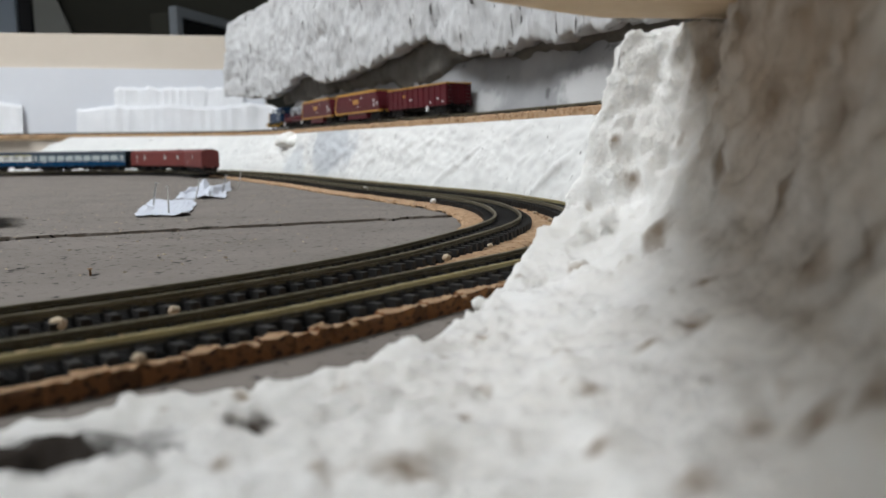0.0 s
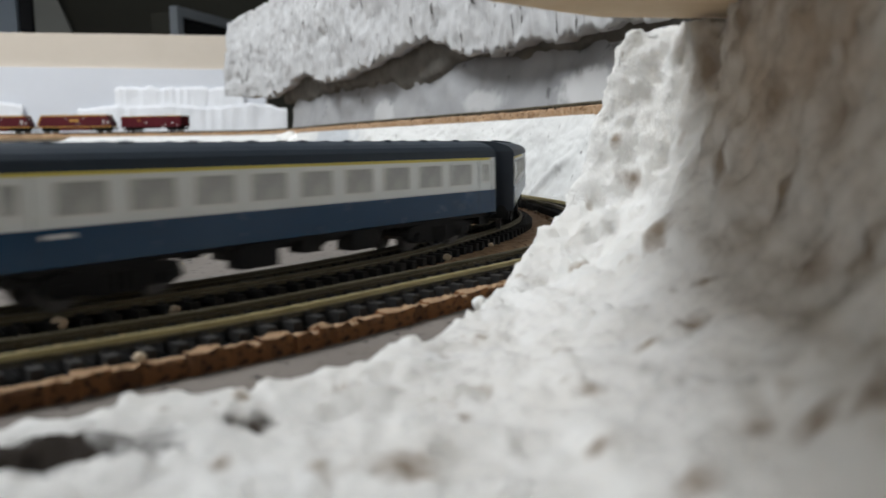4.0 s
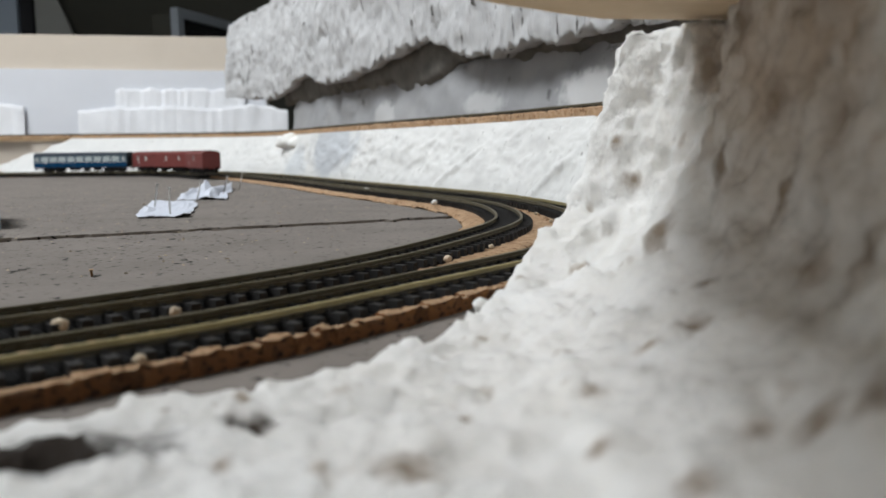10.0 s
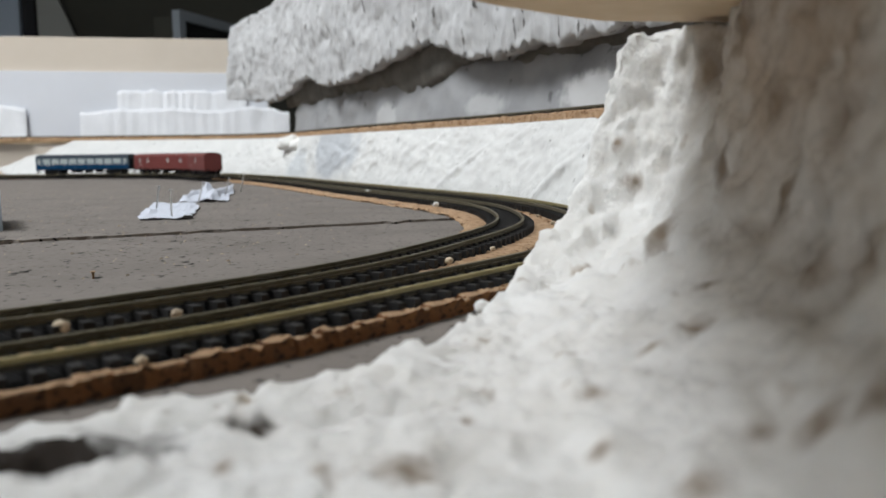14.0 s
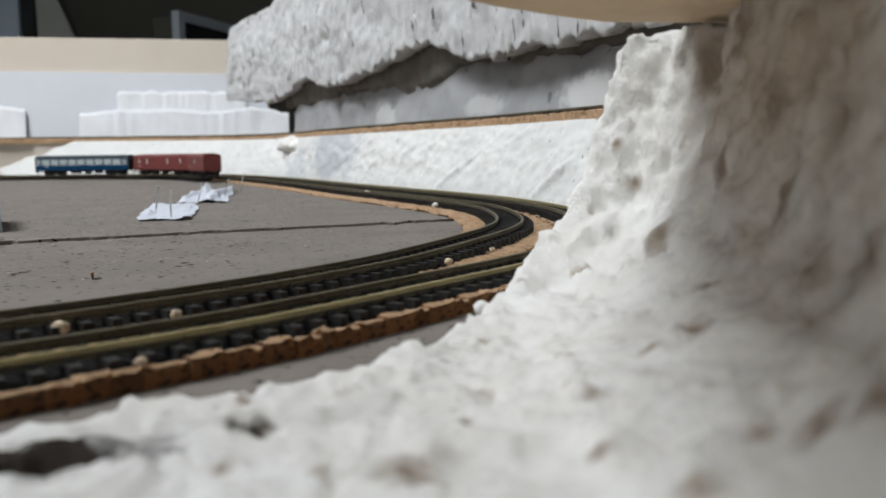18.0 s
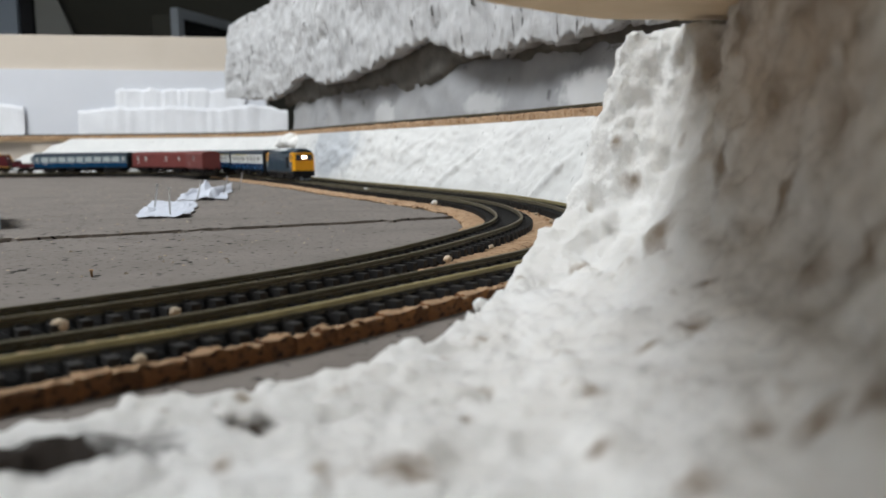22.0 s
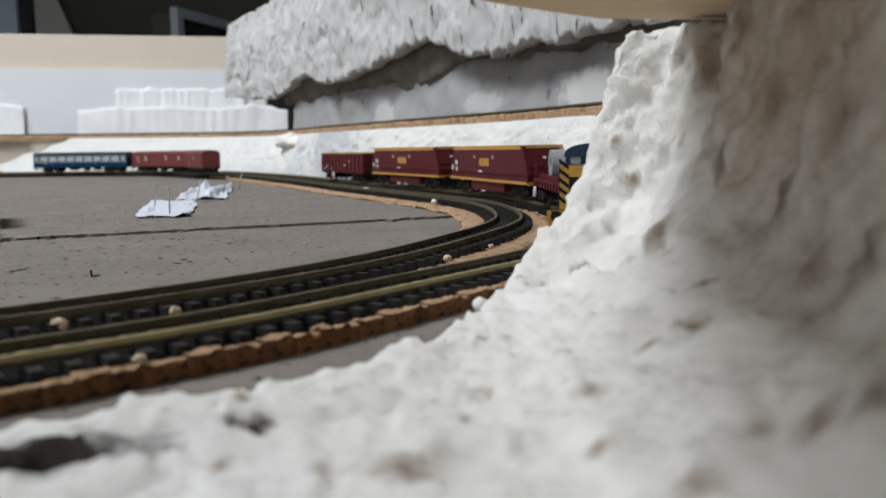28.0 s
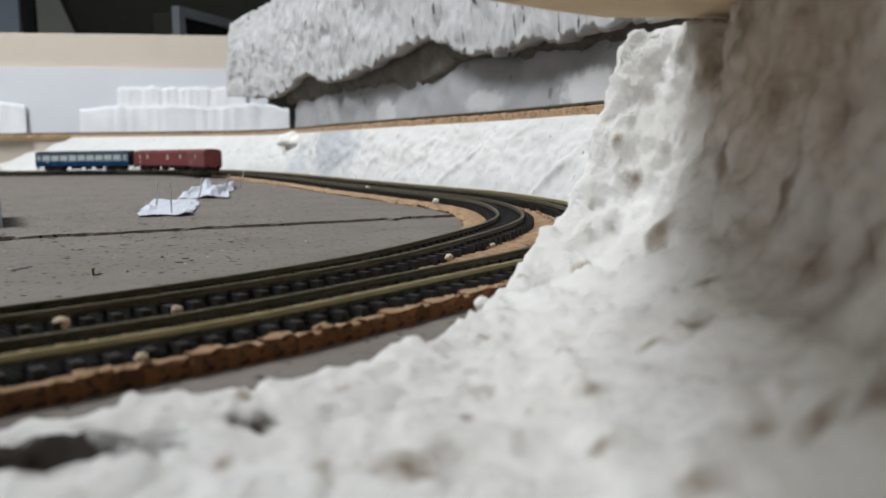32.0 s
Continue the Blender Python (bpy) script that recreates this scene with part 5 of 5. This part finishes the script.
# parked vehicles on the siding
s_end = SIDING.length
parked = coach("parked blue and grey coach on the siding", even(9, 8.6, -50, 50), (-61, 61), None, upper=PARKED_GREY, group="parked vehicles", glass=PARKED_GLASS)
parked.matrix_basis = stand_at(SIDING, spot_on(SIDING, -.458, 1.10) + .003, .043)
parked_b = coach("parked plain maroon parcels coach on the siding", [(-30, 3), (20, 3)], (-50, 50), None, MAROON_DULL, MAROON_DULL, 131.0, "parked vehicles")
parked_b.matrix_basis = stand_at(SIDING, spot_on(SIDING, -.458, 1.10) + .146, .043)
parked_c = coach("parked faded maroon van at the siding's end", [], (0,), None, MAROON_DULL, MAROON_DULL, 78.0, "parked vehicles")
parked_c.matrix_basis = stand_at(SIDING, spot_on(SIDING, -.458, 1.10) + .279, .022)


# ---- small things on the baseboard ----
def crumpled(name, label, cx, cy, sx, sy, turn, rise, seed):
    """A torn sheet of thin paper that lies crumpled."""
    verts, faces, n = [], [], 26
    for i in range(n + 1):
        for j in range(n + 1):
            u, v = i / n * 2 - 1, j / n * 2 - 1
            r = 1 + .22 * noise.noise(Vector((math.atan2(v, u) * 2.2, seed, 0))) + .1 * noise.noise(Vector((math.atan2(v, u) * 7, seed, 4)))
            z = .0006 + rise * max(0, noise.noise(Vector((u * 1.6 + seed, v * 1.6, 2)))) * (1 - max(abs(u), abs(v)) * .6) + .0009 * abs(noise.noise(Vector((u * 5, v * 5, seed))))
            verts.append((u * sx * r, v * sy * r, z))
    m = len(verts)
    verts += [(x, y, z + .00025) for x, y, z in verts]
    k = n + 1
    for i in range(n):
        for j in range(n):
            a = i * k + j
            faces += [(a, a + 1, a + k + 1, a + k), (m + a, m + a + k, m + a + k + 1, m + a + 1)]
    rim = [i * k for i in range(k)] + [n * k + j for j in range(1, k)] + [i * k + n for i in range(n - 1, -1, -1)] + [j for j in range(n - 1, 0, -1)]
    faces += [(a, b, b + m, a + m) for a, b in zip(rim, rim[1:] + rim[:1])]
    ob = tagged(new(name, mesh_of(name, verts, faces, PAPER)), label, "paper", group="torn papers")
    ob.matrix_basis = pose(cx, cy, 0, 0, 0, turn)


crumpled("torn_paper", "torn white paper pinned to the softboard", -.142, .44, .0125, .060, 15, .005, 1)
crumpled("torn_paper", "crumpled white paper pinned to the softboard", -.165, .60, .014, .085, 12, .016, 5)


def pin_mesh():
    bm = bmesh.new()
    tube(bm, 0, 0, 5.5, .42, 15, "z", 10)
    tube(bm, 0, 0, 13.2, .95, .5, "z", 12)
    return finish(bm, "panel_pin", STEEL, .06)


PIN = pin_mesh()
for x, y, rx, ry in ((-.1263, .392, 0, 0), (-.1515, .445, 2, 10), (-.148, .51, -4, 14), (-.150, .58, 3, 16), (-.158, .66, 0, 12)):
    pin = tagged(new("panel_pin", PIN), "thin grey steel panel pin driven through paper", "pin", group="panel pins")
    pin.matrix_basis = pose(x, y, 0, rx, ry, 0)


def pebble(name, label, place, size, seed, material, category="crumb", rough=.35):
    bm = bmesh.new()
    bmesh.ops.create_icosphere(bm, subdivisions=3, radius=1)
    for v in bm.verts:
        v.co *= 1 + rough * noise.noise(v.co * 1.3 + Vector((seed, 0, 0)))
        v.co.z *= .8
    bmesh.ops.scale(bm, vec=(size,) * 3, verts=bm.verts)
    ob = tagged(new(name, finish(bm, name, material, smooth=True)), label, category, group="crumbs")
    ob.matrix_basis = Matrix.Translation(place)
    return ob


for k, (x, y, z, r) in enumerate(((-.0585, .127, .0036, 1.25), (-.0441, .1367, .0036, .95), (-.039, .106, .0033, .85), (.0128, .2237, .0034, .8), (.001, .2, .0034, 1.0), (.0385, .30, .0034, .8), (.033, .27, .0034, .8), (.0415, .285, .0034, .6), (.037, .335, .0034, .7))):
    pebble("cork_crumb", "pale crumb of cork lying beside the sleepers", (x, y, z), r, k, STONE)
pebble("plaster_lump", "round white plaster lump at the bank's edge", (.0068, .144, .0022), 1.9, 21, PLASTER, "plaster lump")
for x, y, z, r, k in ((-.1680, .9440, .0400, 11.0, 33), (-.1570, .9340, .0375, 11.0, 36), (-.1770, .9560, .0385, 9.0, 40)):
    pebble("plaster_lump", "white plaster lump on the ledge beside the upper line", (x, y, z), r, k, PLASTER, "plaster lump", .28)
pebble("plaster_lump", "small pale plaster bit on the cork", (-.049, .545, .0035), 2.4, 41, PLASTER, "plaster lump")
pebble("plaster_lump", "small pale plaster bit between sleepers", (-.004, .412, .0036), 1.5, 43, PLASTER, "plaster lump")
screw = tagged(new("splinter"), "small brown splinter standing on the softboard", "splinter")
bm = bmesh.new()
tube(bm, 0, 0, 1.4, .5, 3.2, "z", 10)
part("stem", finish(bm, "stem", CORK_DARK), screw)
bm = bmesh.new()
tube(bm, 0, 0, 3.1, 1.0, .5, "z", 12)
part("tip", finish(bm, "tip", CORK), screw)
screw.matrix_basis = pose(-.0845, .2015, 0, 6, 0, 0) @ Matrix.Scale(.55, 4)

rng = random.Random(4)
verts, faces = [], []
for k in range(900):
    x, y = rng.uniform(-.36, .0), rng.uniform(.12, .75)
    if y < .06 - .55 * x - .0 or x > -.03 - .25 * (y - .3) ** 2 - (.09 if y < .2 else 0):
        continue
    a, l, w = rng.uniform(0, 3.14), rng.uniform(.0003, .0009), rng.uniform(.0001, .0004)
    c, s = math.cos(a), math.sin(a)
    b = len(verts)
    verts += [(x + c * l, y + s * l, .0001), (x - s * w, y + c * w, .0001), (x - c * l, y - s * l, .0001), (x + s * w, y - c * w, .0001), (x, y, .0005)]
    faces += [(b, b + 1, b + 4), (b + 1, b + 2, b + 4), (b + 2, b + 3, b + 4), (b + 3, b, b + 4)]
tagged(new("plaster_flakes", mesh_of("plaster_flakes", verts, faces, STONE)), "tiny pale plaster flakes strewn over the softboard", "flakes", kind="stuff")

verts, faces = [], []
for k in range(950):
    x, y = rng.uniform(-.30, -.02), rng.uniform(.16, .62)
    if x > -.03 - .25 * (y - .3) ** 2 - (.10 if y < .2 else .03):
        continue
    a, l, w = rng.uniform(-.6, .6), rng.uniform(.0003, .0014), rng.uniform(.0003, .0013)
    c, s = math.cos(a), math.sin(a)
    b = len(verts)
    ring = [(l, 0), (l * .4, w), (-l * .5, w * .7), (-l, -w * .2), (-l * .2, -w), (l * .6, -w * .6)]
    verts += [(x + c * u - s * v, y + s * u + c * v, .0002 if i % 2 else .00012) for i, (u, v) in enumerate(ring)]
    faces.append(tuple(range(b, b + 6)))
tagged(new("board_flecks", mesh_of("board_flecks", verts, faces, PIT)), "dark torn flecks all over the grey softboard", "flecks", kind="stuff")

block_ob = tagged(new("grey_block", block("grey_block", -70, 0, 0, 60, 0, 15, GREYFRAME, .6)), "low grey plastic block standing on the softboard", "block")
block_ob.matrix_basis = pose(-.1768, .338, 0, 0, 0, 27.9)


# ---- movement ----
def places(stops):
    """Lengths along a line at every fifth of a second, eased between the given (seconds, metres)."""
    ts, ss = np.array([a for a, _ in stops], float), np.array([b for _, b in stops], float)
    t = np.arange(0, 32.001, .2)
    v = np.gradient(ss, ts)
    i = np.clip(np.searchsorted(ts, t, "right") - 1, 0, len(ts) - 2)
    h = ts[i + 1] - ts[i]
    u = (t - ts[i]) / h
    return t, (2 * u ** 3 - 3 * u ** 2 + 1) * ss[i] + (u ** 3 - 2 * u ** 2 + u) * h * v[i] + (3 * u ** 2 - 2 * u ** 3) * ss[i + 1] + (u ** 3 - u ** 2) * h * v[i + 1]


PASSENGER_STOPS = [(0, .372), (1, .655), (2, .954), (3, 1.277), (3.5, 1.443), (5.5, 2.03), (12, 3.75), (19, INNER_LINE.length - .02), (20.8, INNER_LINE.length + .435), (22, INNER_LINE.length + .735), (23, INNER_LINE.length + 1.062), (24, INNER_LINE.length + 1.392), (25, INNER_LINE.length + 1.733), (25.5, INNER_LINE.length + 1.893), (32, INNER_LINE.length + 3.8)]
FREIGHT_STOPS = [(0, .807), (1, .970), (2, 1.145), (3, 1.343), (3.5, 1.443), (12, 3.05), (21, 4.765), (23.5, 5.215), (27.5, 5.956), (28.5, 6.122), (29, 6.21), (30, 6.388), (31, 6.563), (31.5, 6.647), (32, 6.725)]


def motions():
    for train, stops, start, closed in ((PASSENGER, PASSENGER_STOPS, IN_BACK, True), (FREIGHT, FREIGHT_STOPS, 0, False)):
        t, s = places(stops)
        for v in train:
            rows = []
            for a, b in zip(t, s):
                w = start + b - v.lead
                rows.append((float(a), stand_on(v.line, w, v.half, closed)))
            walk(v.ob, rows)


def stand_on(line, s, half, closed):
    if closed:
        n = line.length + float(np.linalg.norm(line.q[0] - line.q[-1]))
        a, b = Vector(line.at((s - half) % n)), Vector(line.at((s + half) % n))
        d = b - a
        return Matrix.Translation((a + b) / 2) @ pose(0, 0, 0, 0, 0, math.degrees(math.atan2(d.y, d.x)))
    return stand_at(line, s, half)


motions()
